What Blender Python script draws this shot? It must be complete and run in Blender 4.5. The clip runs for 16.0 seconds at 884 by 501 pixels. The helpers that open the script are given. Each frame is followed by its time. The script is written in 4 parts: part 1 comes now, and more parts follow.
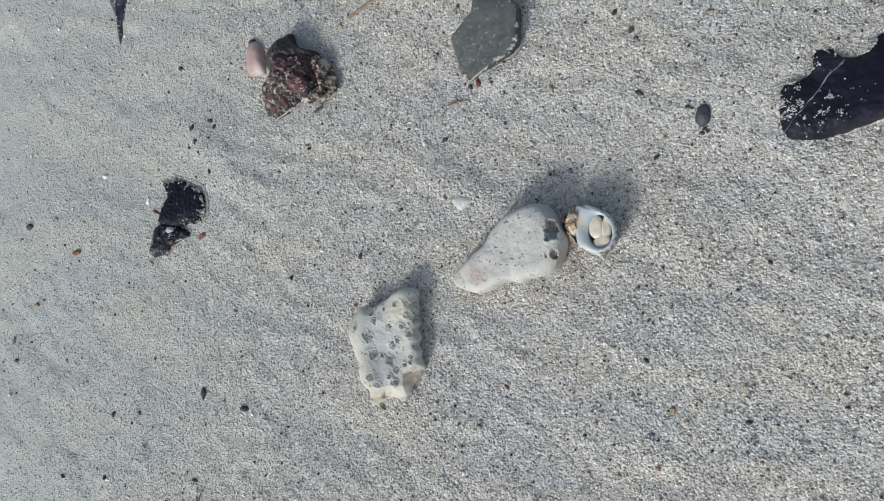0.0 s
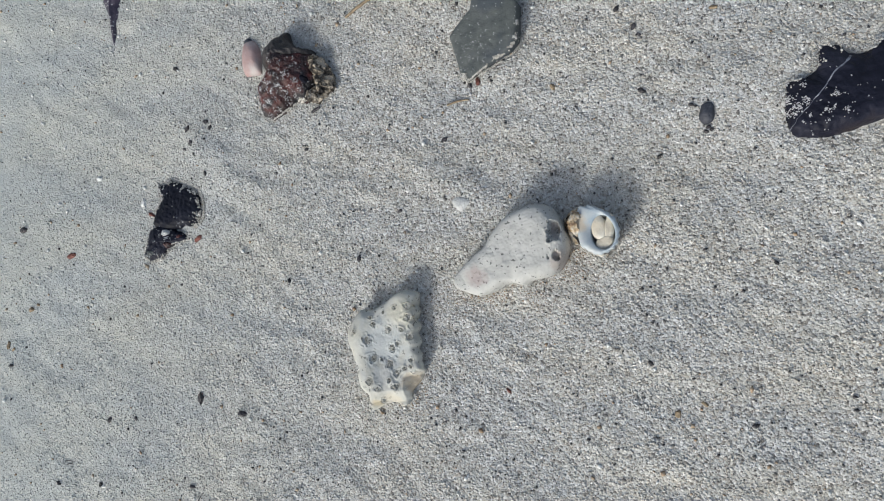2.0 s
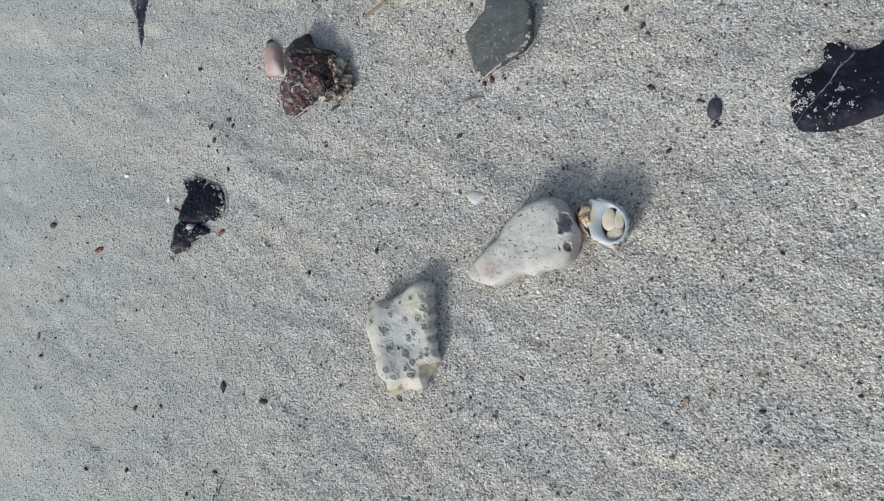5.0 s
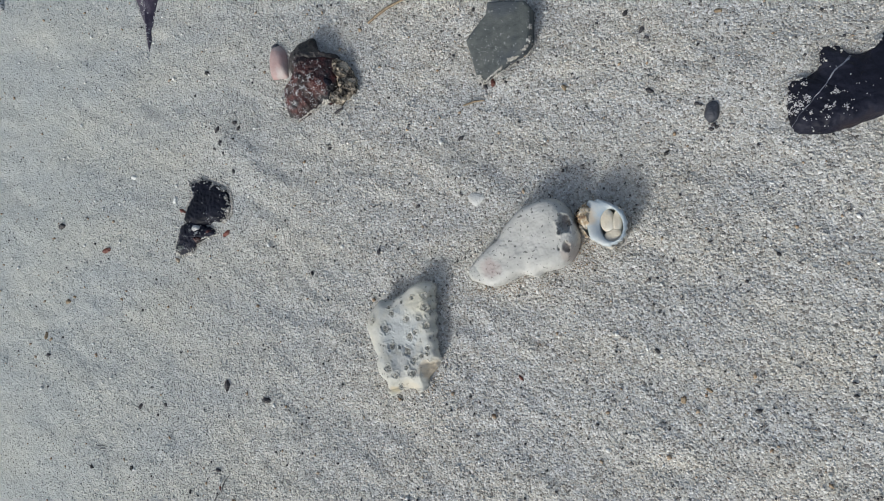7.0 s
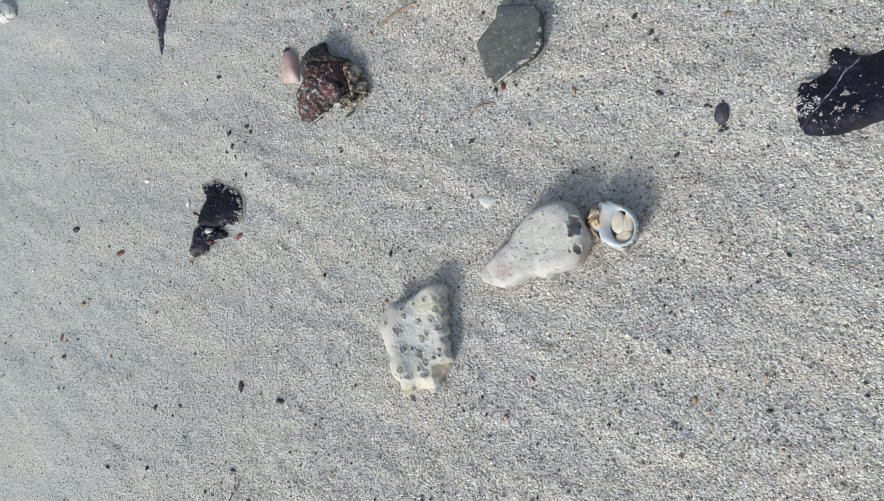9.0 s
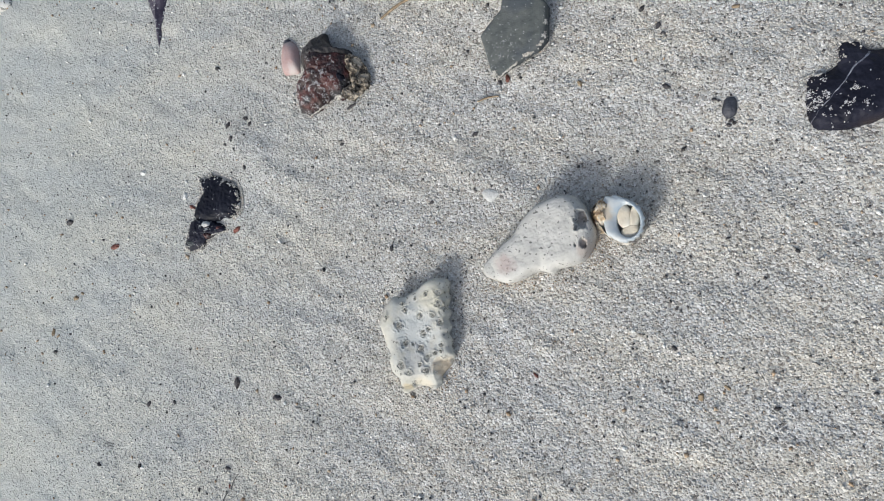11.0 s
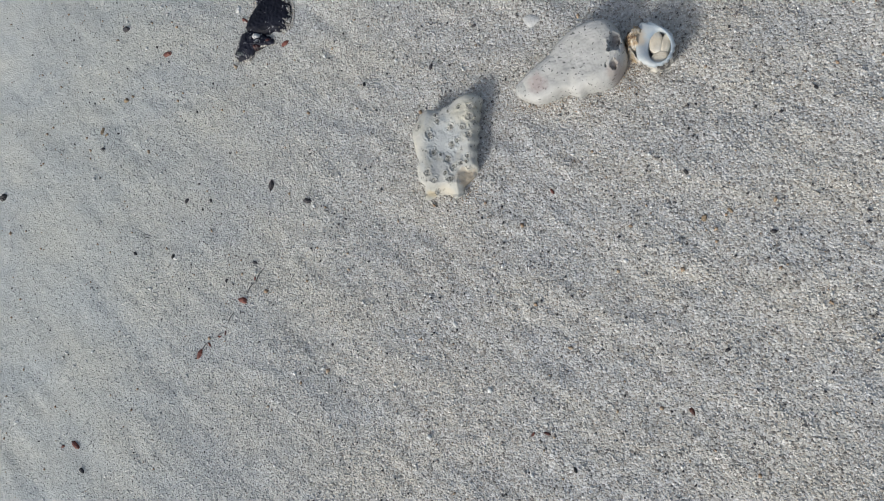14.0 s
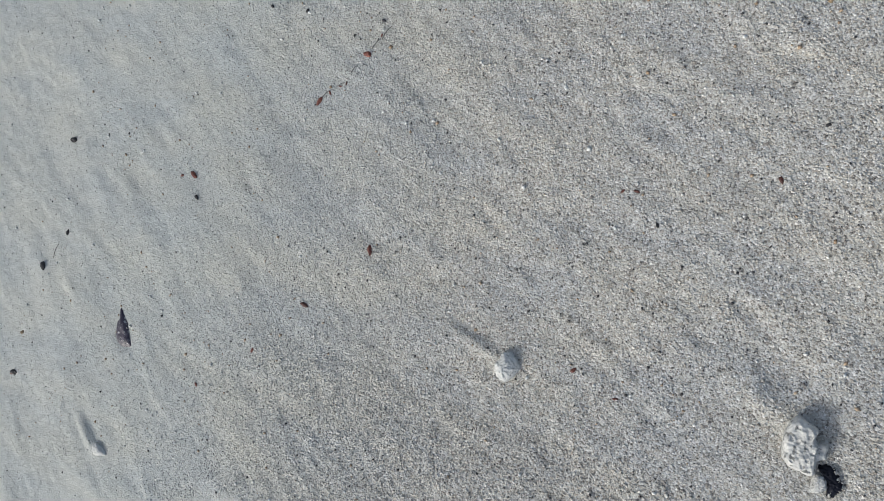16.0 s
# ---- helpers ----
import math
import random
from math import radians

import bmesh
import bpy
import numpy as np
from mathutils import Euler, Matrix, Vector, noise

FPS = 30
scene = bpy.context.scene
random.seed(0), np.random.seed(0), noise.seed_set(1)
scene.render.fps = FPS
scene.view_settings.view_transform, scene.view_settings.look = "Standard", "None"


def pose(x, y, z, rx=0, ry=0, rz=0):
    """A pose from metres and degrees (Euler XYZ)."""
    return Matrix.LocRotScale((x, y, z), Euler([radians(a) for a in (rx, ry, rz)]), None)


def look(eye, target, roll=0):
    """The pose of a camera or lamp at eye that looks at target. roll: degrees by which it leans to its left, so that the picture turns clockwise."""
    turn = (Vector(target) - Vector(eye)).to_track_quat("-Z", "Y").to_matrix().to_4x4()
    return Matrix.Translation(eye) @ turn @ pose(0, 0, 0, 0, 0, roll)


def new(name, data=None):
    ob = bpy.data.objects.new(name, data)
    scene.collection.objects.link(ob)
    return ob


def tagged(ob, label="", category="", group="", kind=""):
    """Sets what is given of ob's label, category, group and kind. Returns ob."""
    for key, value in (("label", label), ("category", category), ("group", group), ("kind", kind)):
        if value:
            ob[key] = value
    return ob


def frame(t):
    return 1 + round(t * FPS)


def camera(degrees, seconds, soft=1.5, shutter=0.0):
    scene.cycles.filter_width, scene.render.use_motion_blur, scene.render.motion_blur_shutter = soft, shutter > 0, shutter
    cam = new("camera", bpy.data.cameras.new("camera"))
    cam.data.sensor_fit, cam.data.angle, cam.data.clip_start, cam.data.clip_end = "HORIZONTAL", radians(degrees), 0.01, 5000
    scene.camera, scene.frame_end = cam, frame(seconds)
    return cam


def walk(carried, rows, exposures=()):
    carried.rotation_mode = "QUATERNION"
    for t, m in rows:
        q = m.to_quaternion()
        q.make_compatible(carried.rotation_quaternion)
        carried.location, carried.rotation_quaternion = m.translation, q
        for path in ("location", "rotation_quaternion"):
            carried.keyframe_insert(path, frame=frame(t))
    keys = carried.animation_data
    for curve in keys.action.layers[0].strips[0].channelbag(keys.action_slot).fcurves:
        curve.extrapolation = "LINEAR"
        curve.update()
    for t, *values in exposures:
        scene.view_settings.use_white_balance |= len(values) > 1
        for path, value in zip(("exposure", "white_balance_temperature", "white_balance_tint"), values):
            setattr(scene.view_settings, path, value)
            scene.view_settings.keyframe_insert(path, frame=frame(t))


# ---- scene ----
from mathutils.bvhtree import BVHTree

cam = camera(64.0, 16.0, soft=1.06)
PATH = [
    (0, 0.0940, -0.0280, 0.2395, 4.67, 19.38, -2.83),
    (0.5, 0.0935, -0.0289, 0.2394, 4.55, 19.48, -2.76),
    (1, 0.0923, -0.0254, 0.2363, 4.46, 19.27, -3.26),
    (1.5, 0.0922, -0.0235, 0.2372, 4.85, 19.32, -3.55),
    (2, 0.0923, -0.0266, 0.2359, 4.45, 19.30, -3.23),
    (2.5, 0.0920, -0.0253, 0.2355, 4.68, 19.28, -3.49),
    (3, 0.0923, -0.0252, 0.2384, 4.89, 19.62, -3.56),
    (3.5, 0.0937, -0.0294, 0.2405, 4.93, 19.74, -3.15),
    (4, 0.0942, -0.0334, 0.2421, 4.96, 19.94, -2.85),
    (4.2, 0.0940, -0.0299, 0.2419, 4.75, 20.00, -3.18),
    (6.3, 0.0963, -0.0373, 0.2466, 5.59, 20.97, -2.55),
    (6.5, 0.0970, -0.0369, 0.2449, 5.58, 20.77, -2.60),
    (7, 0.0971, -0.0350, 0.2456, 5.67, 20.93, -2.71),
    (7.5, 0.0964, -0.0331, 0.2454, 5.90, 20.96, -3.06),
    (8, 0.0954, -0.0329, 0.2474, 5.91, 21.09, -3.04),
    (8.5, 0.0964, -0.0339, 0.2504, 5.57, 21.47, -2.90),
    (9, 0.0961, -0.0337, 0.2487, 5.42, 21.43, -2.95),
    (11.3, 0.0906, -0.0386, 0.2446, 6.04, 20.62, -2.28),
    (11.5, 0.0917, -0.0438, 0.2431, 5.89, 20.54, -1.58),
    (12, 0.0961, -0.0549, 0.2520, 5.51, 21.30, -0.41),
    (12.5, 0.0945, -0.0599, 0.2538, 5.04, 21.48, -0.08),
    (13, 0.0910, -0.0570, 0.2581, 5.03, 21.82, -0.21),
    (13.5, 0.0912, -0.0682, 0.2569, 4.71, 21.33, 1.74),
    (14, 0.0931, -0.0903, 0.2584, 4.65, 21.48, 4.98),
    (14.5, 0.0919, -0.1047, 0.2673, 4.34, 22.61, 6.89),
    (15, 0.0915, -0.1302, 0.2759, 3.88, 23.65, 10.44),
    (15.5, 0.0947, -0.1558, 0.2793, 4.74, 24.65, 14.25),
    (16, 0.0950, -0.1712, 0.2814, 4.57, 25.09, 16.15),
]
EXPOSURES = tuple((t, stops - 0.11, kelvin, tint) for t, stops, kelvin, tint in (
    (0, 0.0, 6130, 5.5), (4, 0.03, 6130, 5.5), (6.5, -0.10, 6100, 5.3), (7.5, -0.08, 6120, 5.5), (8.5, 0.18, 6190, 6.0), (9, 0.2, 6200, 6.2), (11.5, 0.2, 6210, 7.0), (12.5, 0.22, 6210, 7.0),
    (13, 0.20, 6210, 7.0), (13.5, -0.08, 6200, 7.2), (14.5, -0.10, 6190, 7.0), (16, -0.09, 6160, 6.2)))
walk(cam, [(t, pose(*row)) for t, *row in PATH], EXPOSURES)

# ---- world and sun ----
SUN = Vector((-0.46, -0.74, 0.57)).normalized()
world = bpy.data.worlds.new("sky")
scene.world = world
world.use_nodes = True
wn = world.node_tree
sky = wn.nodes.new("ShaderNodeTexSky")
sky.sky_type, sky.sun_disc, sky.dust_density = "NISHITA", False, 4.0
sky.sun_elevation = math.asin(SUN.z)
sky.sun_rotation = math.atan2(SUN.x, SUN.y) % (2 * math.pi)
# Thin haze takes most of the blue out of the sky's light.
haze = wn.nodes.new("ShaderNodeHueSaturation")
haze.inputs["Saturation"].default_value = 0.72
wn.links.new(sky.outputs[0], haze.inputs["Color"])
wn.links.new(haze.outputs[0], wn.nodes["Background"].inputs[0])
wn.nodes["Background"].inputs[1].default_value = 0.15
sun = new("sun", bpy.data.lights.new("sun", "SUN"))
sun.data.energy, sun.data.angle, sun.data.color = 1.95, radians(9), (1.0, 0.955, 0.89)
sun.matrix_basis = look(SUN * 3, (0, 0, 0))


# ---- materials ----
def surface(name, colours, scale=300, rough=0.7, grain=1500, bump=0.5, depth=0.0004, stain=None, coat=0.0, stretch=(1, 1, 1), cells=0.0, grime=None, spread=0.0, gloss=0.5, spots=()):
    """Noise through a ramp of colours, a stain at a second scale, tiny dark pores and a fine relief."""
    m = bpy.data.materials.new(name)
    m.use_nodes = True
    n, k = m.node_tree.nodes, m.node_tree.links
    p = n["Principled BSDF"]
    where = n.new("ShaderNodeTexCoord")
    turn = n.new("ShaderNodeMapping")
    turn.inputs["Scale"].default_value = stretch
    k.new(where.outputs["Object"], turn.inputs[0])
    a = n.new("ShaderNodeTexNoise")
    a.inputs["Scale"].default_value, a.inputs["Detail"].default_value, a.inputs["Roughness"].default_value = scale, 5, 0.62
    k.new(turn.outputs[0], a.inputs["Vector"])
    ramp = n.new("ShaderNodeValToRGB")
    while len(ramp.color_ramp.elements) < len(colours):
        ramp.color_ramp.elements.new(0.5)
    for e, (at, c) in zip(ramp.color_ramp.elements, colours):
        e.position, e.color = at, (*c, 1)
    k.new(a.outputs[0], ramp.inputs[0])
    colour = ramp.outputs[0]
    if stain:
        rgb, size, low, high = stain
        b = n.new("ShaderNodeTexNoise")
        b.inputs["Scale"].default_value, b.inputs["Detail"].default_value = size, 4
        k.new(where.outputs["Object"], b.inputs["Vector"])
        span = n.new("ShaderNodeMapRange")
        span.inputs[1].default_value, span.inputs[2].default_value = low, high
        k.new(b.outputs[0], span.inputs[0])
        mix = n.new("ShaderNodeMix")
        mix.data_type = "RGBA"
        k.new(span.outputs[0], mix.inputs[0])
        k.new(colour, mix.inputs[6])
        mix.inputs[7].default_value = (*rgb, 1)
        colour = mix.outputs[2]
    if grime:
        rgb, size, share = grime
        v = n.new("ShaderNodeTexNoise")
        v.inputs["Scale"].default_value, v.inputs["Detail"].default_value = size, 1.5
        k.new(where.outputs["Object"], v.inputs["Vector"])
        less = n.new("ShaderNodeMapRange")
        less.inputs[1].default_value, less.inputs[2].default_value = share, share + 0.025
        k.new(v.outputs[0], less.inputs[0])
        mix = n.new("ShaderNodeMix")
        mix.data_type = "RGBA"
        k.new(less.outputs[0], mix.inputs[0])
        k.new(colour, mix.inputs[6])
        mix.inputs[7].default_value = (*rgb, 1)
        colour = mix.outputs[2]
    for cx, cy, radius, rgb, most in spots:
        # Stains and painted shade of their own shape, by middle and size in millimetres.
        wob = n.new("ShaderNodeTexNoise")
        wob.inputs["Scale"].default_value, wob.inputs["Detail"].default_value = 260, 5
        k.new(where.outputs["Object"], wob.inputs["Vector"])
        flat = n.new("ShaderNodeVectorMath")
        flat.operation = "MULTIPLY"
        flat.inputs[1].default_value = (1, 1, 0)
        k.new(where.outputs["Object"], flat.inputs[0])
        far = n.new("ShaderNodeVectorMath")
        far.operation = "DISTANCE"
        far.inputs[1].default_value = (cx / 1000, cy / 1000, 0)
        k.new(flat.outputs[0], far.inputs[0])
        sway = n.new("ShaderNodeMath")
        sway.operation, sway.inputs[1].default_value, sway.inputs[2].default_value = "MULTIPLY_ADD", radius / 1000 * 2.2, -radius / 1000 * 1.1
        k.new(wob.outputs[0], sway.inputs[0])
        reach = n.new("ShaderNodeMath")
        k.new(far.outputs["Value"], reach.inputs[0])
        k.new(sway.outputs[0], reach.inputs[1])
        span = n.new("ShaderNodeMapRange")
        span.inputs[1].default_value, span.inputs[2].default_value, span.inputs[3].default_value, span.inputs[4].default_value = radius / 1000 * 0.4, radius / 1000, most, 0
        k.new(reach.outputs[0], span.inputs[0])
        mix = n.new("ShaderNodeMix")
        mix.data_type = "RGBA"
        k.new(span.outputs[0], mix.inputs[0])
        k.new(colour, mix.inputs[6])
        mix.inputs[7].default_value = (*rgb, 1)
        colour = mix.outputs[2]
    if spread:
        info = n.new("ShaderNodeObjectInfo")
        span = n.new("ShaderNodeMapRange")
        span.inputs[3].default_value, span.inputs[4].default_value = 1 - spread, 1 + spread
        k.new(info.outputs["Random"], span.inputs[0])
        hsv = n.new("ShaderNodeHueSaturation")
        k.new(span.outputs[0], hsv.inputs["Value"])
        k.new(colour, hsv.inputs["Color"])
        colour = hsv.outputs[0]
    k.new(colour, p.inputs["Base Color"])
    f = n.new("ShaderNodeTexNoise")
    f.inputs["Scale"].default_value, f.inputs["Detail"].default_value = grain, 6
    k.new(where.outputs["Object"], f.inputs["Vector"])
    height = f.outputs[0]
    if cells:
        v = n.new("ShaderNodeTexVoronoi")
        v.inputs["Scale"].default_value = cells
        k.new(where.outputs["Object"], v.inputs["Vector"])
        add = n.new("ShaderNodeMath")
        k.new(height, add.inputs[0])
        k.new(v.outputs["Distance"], add.inputs[1])
        height = add.outputs[0]
    bm_ = n.new("ShaderNodeBump")
    bm_.inputs["Strength"].default_value, bm_.inputs["Distance"].default_value = bump, depth
    k.new(height, bm_.inputs["Height"])
    k.new(bm_.outputs[0], p.inputs["Normal"])
    wear = n.new("ShaderNodeMapRange")
    wear.inputs[3].default_value, wear.inputs[4].default_value = max(0.05, rough - 0.12), min(1, rough + 0.12)
    k.new(a.outputs[0], wear.inputs[0])
    k.new(wear.outputs[0], p.inputs["Roughness"])
    p.inputs["Coat Weight"].default_value = coat
    p.inputs["Specular IOR Level"].default_value = gloss
    return m


GRAINS = ((0.0, (0.13, 0.12, 0.11)), (0.05, (0.25, 0.23, 0.21)), (0.10, (0.36, 0.33, 0.29)), (0.30, (0.43, 0.415, 0.375)),
          (0.50, (0.475, 0.462, 0.43)), (0.72, (0.525, 0.515, 0.49)), (0.92, (0.59, 0.58, 0.56)), (1.0, (0.72, 0.71, 0.69)))


def sand(name, loose):
    """Sand: every grain has its own tone; broad paler and greyer drifts. loose: the tone goes by grain mesh, else by cells of the packed bed."""
    m = bpy.data.materials.new(name)
    m.use_nodes = True
    n, k = m.node_tree.nodes, m.node_tree.links
    p = n["Principled BSDF"]
    where = n.new("ShaderNodeTexCoord")
    ramp = n.new("ShaderNodeValToRGB")
    while len(ramp.color_ramp.elements) < len(GRAINS):
        ramp.color_ramp.elements.new(0.5)
    for e, (at, c) in zip(ramp.color_ramp.elements, GRAINS):
        e.position, e.color = at, (*c, 1)
    # The sand grows finer and more even towards the west.
    axes = n.new("ShaderNodeSeparateXYZ")
    k.new(where.outputs["Object"], axes.inputs[0])
    finer = n.new("ShaderNodeMapRange")
    finer.inputs[1].default_value, finer.inputs[2].default_value, finer.inputs[4].default_value = -0.01, -0.19, 0.78 if loose else 0.86
    k.new(axes.outputs[0], finer.inputs[0])
    # Farther off both kinds of sand lie mixed.
    west, east, share = n.new("ShaderNodeMapRange"), n.new("ShaderNodeMapRange"), n.new("ShaderNodeMath")
    west.inputs[1].default_value, west.inputs[2].default_value, west.inputs[3].default_value, west.inputs[4].default_value = -0.5, -1.8, 1.0, 0.5
    east.inputs[1].default_value, east.inputs[2].default_value, east.inputs[4].default_value = 0.3, 1.6, 0.43
    share.operation = "MULTIPLY_ADD"
    for far in (west, east):
        k.new(axes.outputs[0], far.inputs[0])
    for i, node in enumerate((finer, west, east)):
        k.new(node.outputs[0], share.inputs[i])
    if loose:
        geo = n.new("ShaderNodeNewGeometry")
        k.new(geo.outputs["Random Per Island"], ramp.inputs[0])
    else:
        v = n.new("ShaderNodeTexVoronoi")
        v.inputs["Scale"].default_value = 1250
        k.new(where.outputs["Object"], v.inputs["Vector"])
        one = n.new("ShaderNodeSeparateColor")
        k.new(v.outputs["Color"], one.inputs[0])
        k.new(one.outputs[0], ramp.inputs[0])
        b = n.new("ShaderNodeBump")
        b.inputs["Distance"].default_value, b.invert = 0.0005, True
        clump = n.new("ShaderNodeTexNoise")
        clump.inputs["Scale"].default_value, clump.inputs["Detail"].default_value, clump.inputs["Roughness"].default_value = 420, 4, 0.65
        k.new(where.outputs["Object"], clump.inputs["Vector"])
        high = n.new("ShaderNodeMath")
        high.operation, high.inputs[1].default_value = "MULTIPLY_ADD", -1.1
        k.new(clump.outputs[0], high.inputs[0])
        k.new(v.outputs["Distance"], high.inputs[2])
        k.new(high.outputs[0], b.inputs["Height"])
        k.new(b.outputs[0], p.inputs["Normal"])
        relief = n.new("ShaderNodeMapRange")
        relief.inputs[3].default_value, relief.inputs[4].default_value = 0.70, 0.40
        k.new(finer.outputs[0], relief.inputs[0])
        k.new(relief.outputs[0], b.inputs["Strength"])
    turn = n.new("ShaderNodeMapping")
    turn.inputs["Rotation"].default_value = (0, 0, radians(-25))
    turn.inputs["Scale"].default_value = (0.45, 1, 1)
    k.new(where.outputs["Object"], turn.inputs[0])
    drift = n.new("ShaderNodeTexNoise")
    drift.inputs["Scale"].default_value, drift.inputs["Detail"].default_value = 38, 5
    k.new(turn.outputs[0], drift.inputs["Vector"])
    tone = n.new("ShaderNodeValToRGB")
    tone.color_ramp.elements[0].position, tone.color_ramp.elements[0].color = 0.36, (0.93, 0.945, 0.972, 1)
    tone.color_ramp.elements[1].position, tone.color_ramp.elements[1].color = 0.64, (1.055, 1.032, 0.99, 1)
    k.new(drift.outputs[0], tone.inputs[0])
    mix = n.new("ShaderNodeMix")
    mix.data_type, mix.blend_type = "RGBA", "MULTIPLY"
    mix.inputs[0].default_value = 1
    even = n.new("ShaderNodeMix")
    even.data_type = "RGBA"
    even.inputs[7].default_value = (0.440, 0.455, 0.436, 1)
    k.new(share.outputs[0], even.inputs[0])
    k.new(ramp.outputs[0], even.inputs[6])
    k.new(even.outputs[2], mix.inputs[6])
    k.new(tone.outputs[0], mix.inputs[7])
    k.new(mix.outputs[2], p.inputs["Base Color"])
    p.inputs["Roughness"].default_value = 0.50 if loose else 0.8
    p.inputs["Specular IOR Level"].default_value = 0.5
    return m


M_BED = sand("packed_sand", False)
M_GRAIN = sand("loose_sand", True)
# The grey middle spots put the shade of its dished top into the colour.
M_CORAL = surface("bleached_coral", [(0.3, (0.40, 0.39, 0.34)), (0.5, (0.46, 0.452, 0.41)), (0.7, (0.53, 0.52, 0.47))], 90, 0.72, 1400, 0.22, 0.0004,
                  grime=((0.17, 0.165, 0.15), 700, 0.655), spots=((0, 2, 12, (0.395, 0.415, 0.42), 0.85), (1, -9, 7, (0.42, 0.42, 0.41), 0.6), (10.5, -12, 4.5, (0.50, 0.40, 0.28), 0.75), (-4, -18.5, 2.6, (0.50, 0.40, 0.22), 0.6),
                                                             (9, 14, 7, (0.53, 0.50, 0.40), 0.7), (2, -18, 4, (0.58, 0.51, 0.38), 0.5), (-11, 1, 5, (0.55, 0.53, 0.46), 0.6)))
M_PIT = surface("corallite_floor", [(0.34, (0.34, 0.33, 0.285)), (0.42, (0.46, 0.445, 0.395)), (0.53, (0.55, 0.54, 0.50))], 1100, 0.9, 2600, 0.9, 0.0006, spread=0.15)
M_WORN = surface("worn_shell", [(0.25, (0.385, 0.38, 0.36)), (0.5, (0.45, 0.445, 0.425)), (0.75, (0.52, 0.515, 0.495))], 110, 0.8, 700, 0.35, 0.0005,
                 grime=((0.13, 0.13, 0.125), 900, 0.648), spots=((-11.5, -8.5, 4.5, (0.30, 0.23, 0.22), 0.6), (-17, -10, 4, (0.40, 0.40, 0.38), 0.6), (17.5, -5, 4, (0.38, 0.31, 0.27), 0.6)))
M_DUST = surface("white_sand_dust", [(0.3, (0.42, 0.42, 0.43)), (0.6, (0.62, 0.62, 0.63))], 900, 0.8, 2500, 0.4)
M_HOLLOW = surface("shell_hollow", [(0.3, (0.19, 0.17, 0.15)), (0.45, (0.35, 0.32, 0.295)), (0.60, (0.50, 0.47, 0.44))], 260, 0.7, 1400, 0.5)
M_TOOTH = surface("broken_shell", [(0.3, (0.45, 0.33, 0.27)), (0.6, (0.66, 0.56, 0.48))], 400, 0.6, 1400, 0.4)
M_LIP = surface("porcelain_lip", [(0.3, (0.27, 0.35, 0.43)), (0.5, (0.40, 0.445, 0.475)), (0.7, (0.51, 0.525, 0.52))], 190, 0.42, 900, 0.2, 0.0003, coat=0.2,
                spots=((-4.5, 2.5, 3.6, (0.55, 0.46, 0.34), 0.8),))
M_RIB = surface("striped_shell", [(0.38, (0.025, 0.025, 0.03)), (0.47, (0.12, 0.11, 0.10)), (0.55, (0.55, 0.52, 0.46)), (0.7, (0.70, 0.67, 0.60))], 330, 0.45, 1500, 0.4, stretch=(1, 1, 0.4))
M_SPIRE = surface("rubbed_spire", [(0.32, (0.06, 0.035, 0.02)), (0.40, (0.24, 0.155, 0.085)), (0.48, (0.44, 0.34, 0.22)), (0.60, (0.60, 0.56, 0.49))], 300, 0.5, 1200, 0.5)
M_CLAW = surface("cream_claw", [(0.3, (0.52, 0.44, 0.32)), (0.55, (0.66, 0.60, 0.49)), (0.75, (0.72, 0.69, 0.61))], 190, 0.42, 900, 0.2, 0.0002, coat=0.15)
M_RED = surface("red_lava", [(0.30, (0.006, 0.003, 0.004)), (0.46, (0.024, 0.008, 0.008)), (0.60, (0.080, 0.018, 0.016)), (0.78, (0.13, 0.045, 0.037))], 120, 0.5, 900, 0.8, 0.0008,
                stain=((0.012, 0.011, 0.014), 75, 0.50, 0.58), cells=420, spots=((-13, -15, 4, (0.014, 0.012, 0.013), 0.9), (1, -6, 4.5, (0.10, 0.021, 0.017), 0.65), (-3, 1, 3, (0.075, 0.02, 0.016), 0.6)))
M_DARK = surface("dark_lava", [(0.3, (0.012, 0.011, 0.012)), (0.55, (0.030, 0.026, 0.027)), (0.78, (0.075, 0.062, 0.058))], 140, 0.55, 900, 0.7, 0.0007, cells=520)
M_CRUST = surface("tan_crust", [(0.38, (0.013, 0.011, 0.010)), (0.46, (0.11, 0.09, 0.067)), (0.55, (0.46, 0.40, 0.32))], 260, 0.85, 1200, 0.9, 0.0008, cells=600)
M_BLACK = surface("black_stone", [(0.3, (0.006, 0.007, 0.011)), (0.55, (0.012, 0.013, 0.021)), (0.78, (0.030, 0.033, 0.046))], 110, 0.42, 700, 0.45, 0.0005, gloss=0.10)
M_BASALT = surface("blue_black_stone", [(0.3, (0.006, 0.0065, 0.012)), (0.55, (0.016, 0.017, 0.029)), (0.8, (0.042, 0.043, 0.060))], 90, 0.5, 900, 0.5, 0.0006, gloss=0.14,
                   stain=((0.034, 0.025, 0.024), 45, 0.58, 0.72))
M_VEIN = surface("quartz_vein", [(0.38, (0.06, 0.065, 0.09)), (0.52, (0.22, 0.23, 0.27)), (0.68, (0.46, 0.47, 0.51))], 420, 0.5, 1500, 0.4)
M_SLATE = surface("grey_slate", [(0.3, (0.055, 0.063, 0.062)), (0.5, (0.088, 0.097, 0.094)), (0.72, (0.135, 0.140, 0.134))], 190, 0.75, 1500, 0.5, 0.0003,
                  stain=((0.060, 0.070, 0.080), 70, 0.50, 0.66), grime=((0.42, 0.41, 0.38), 700, 0.74))
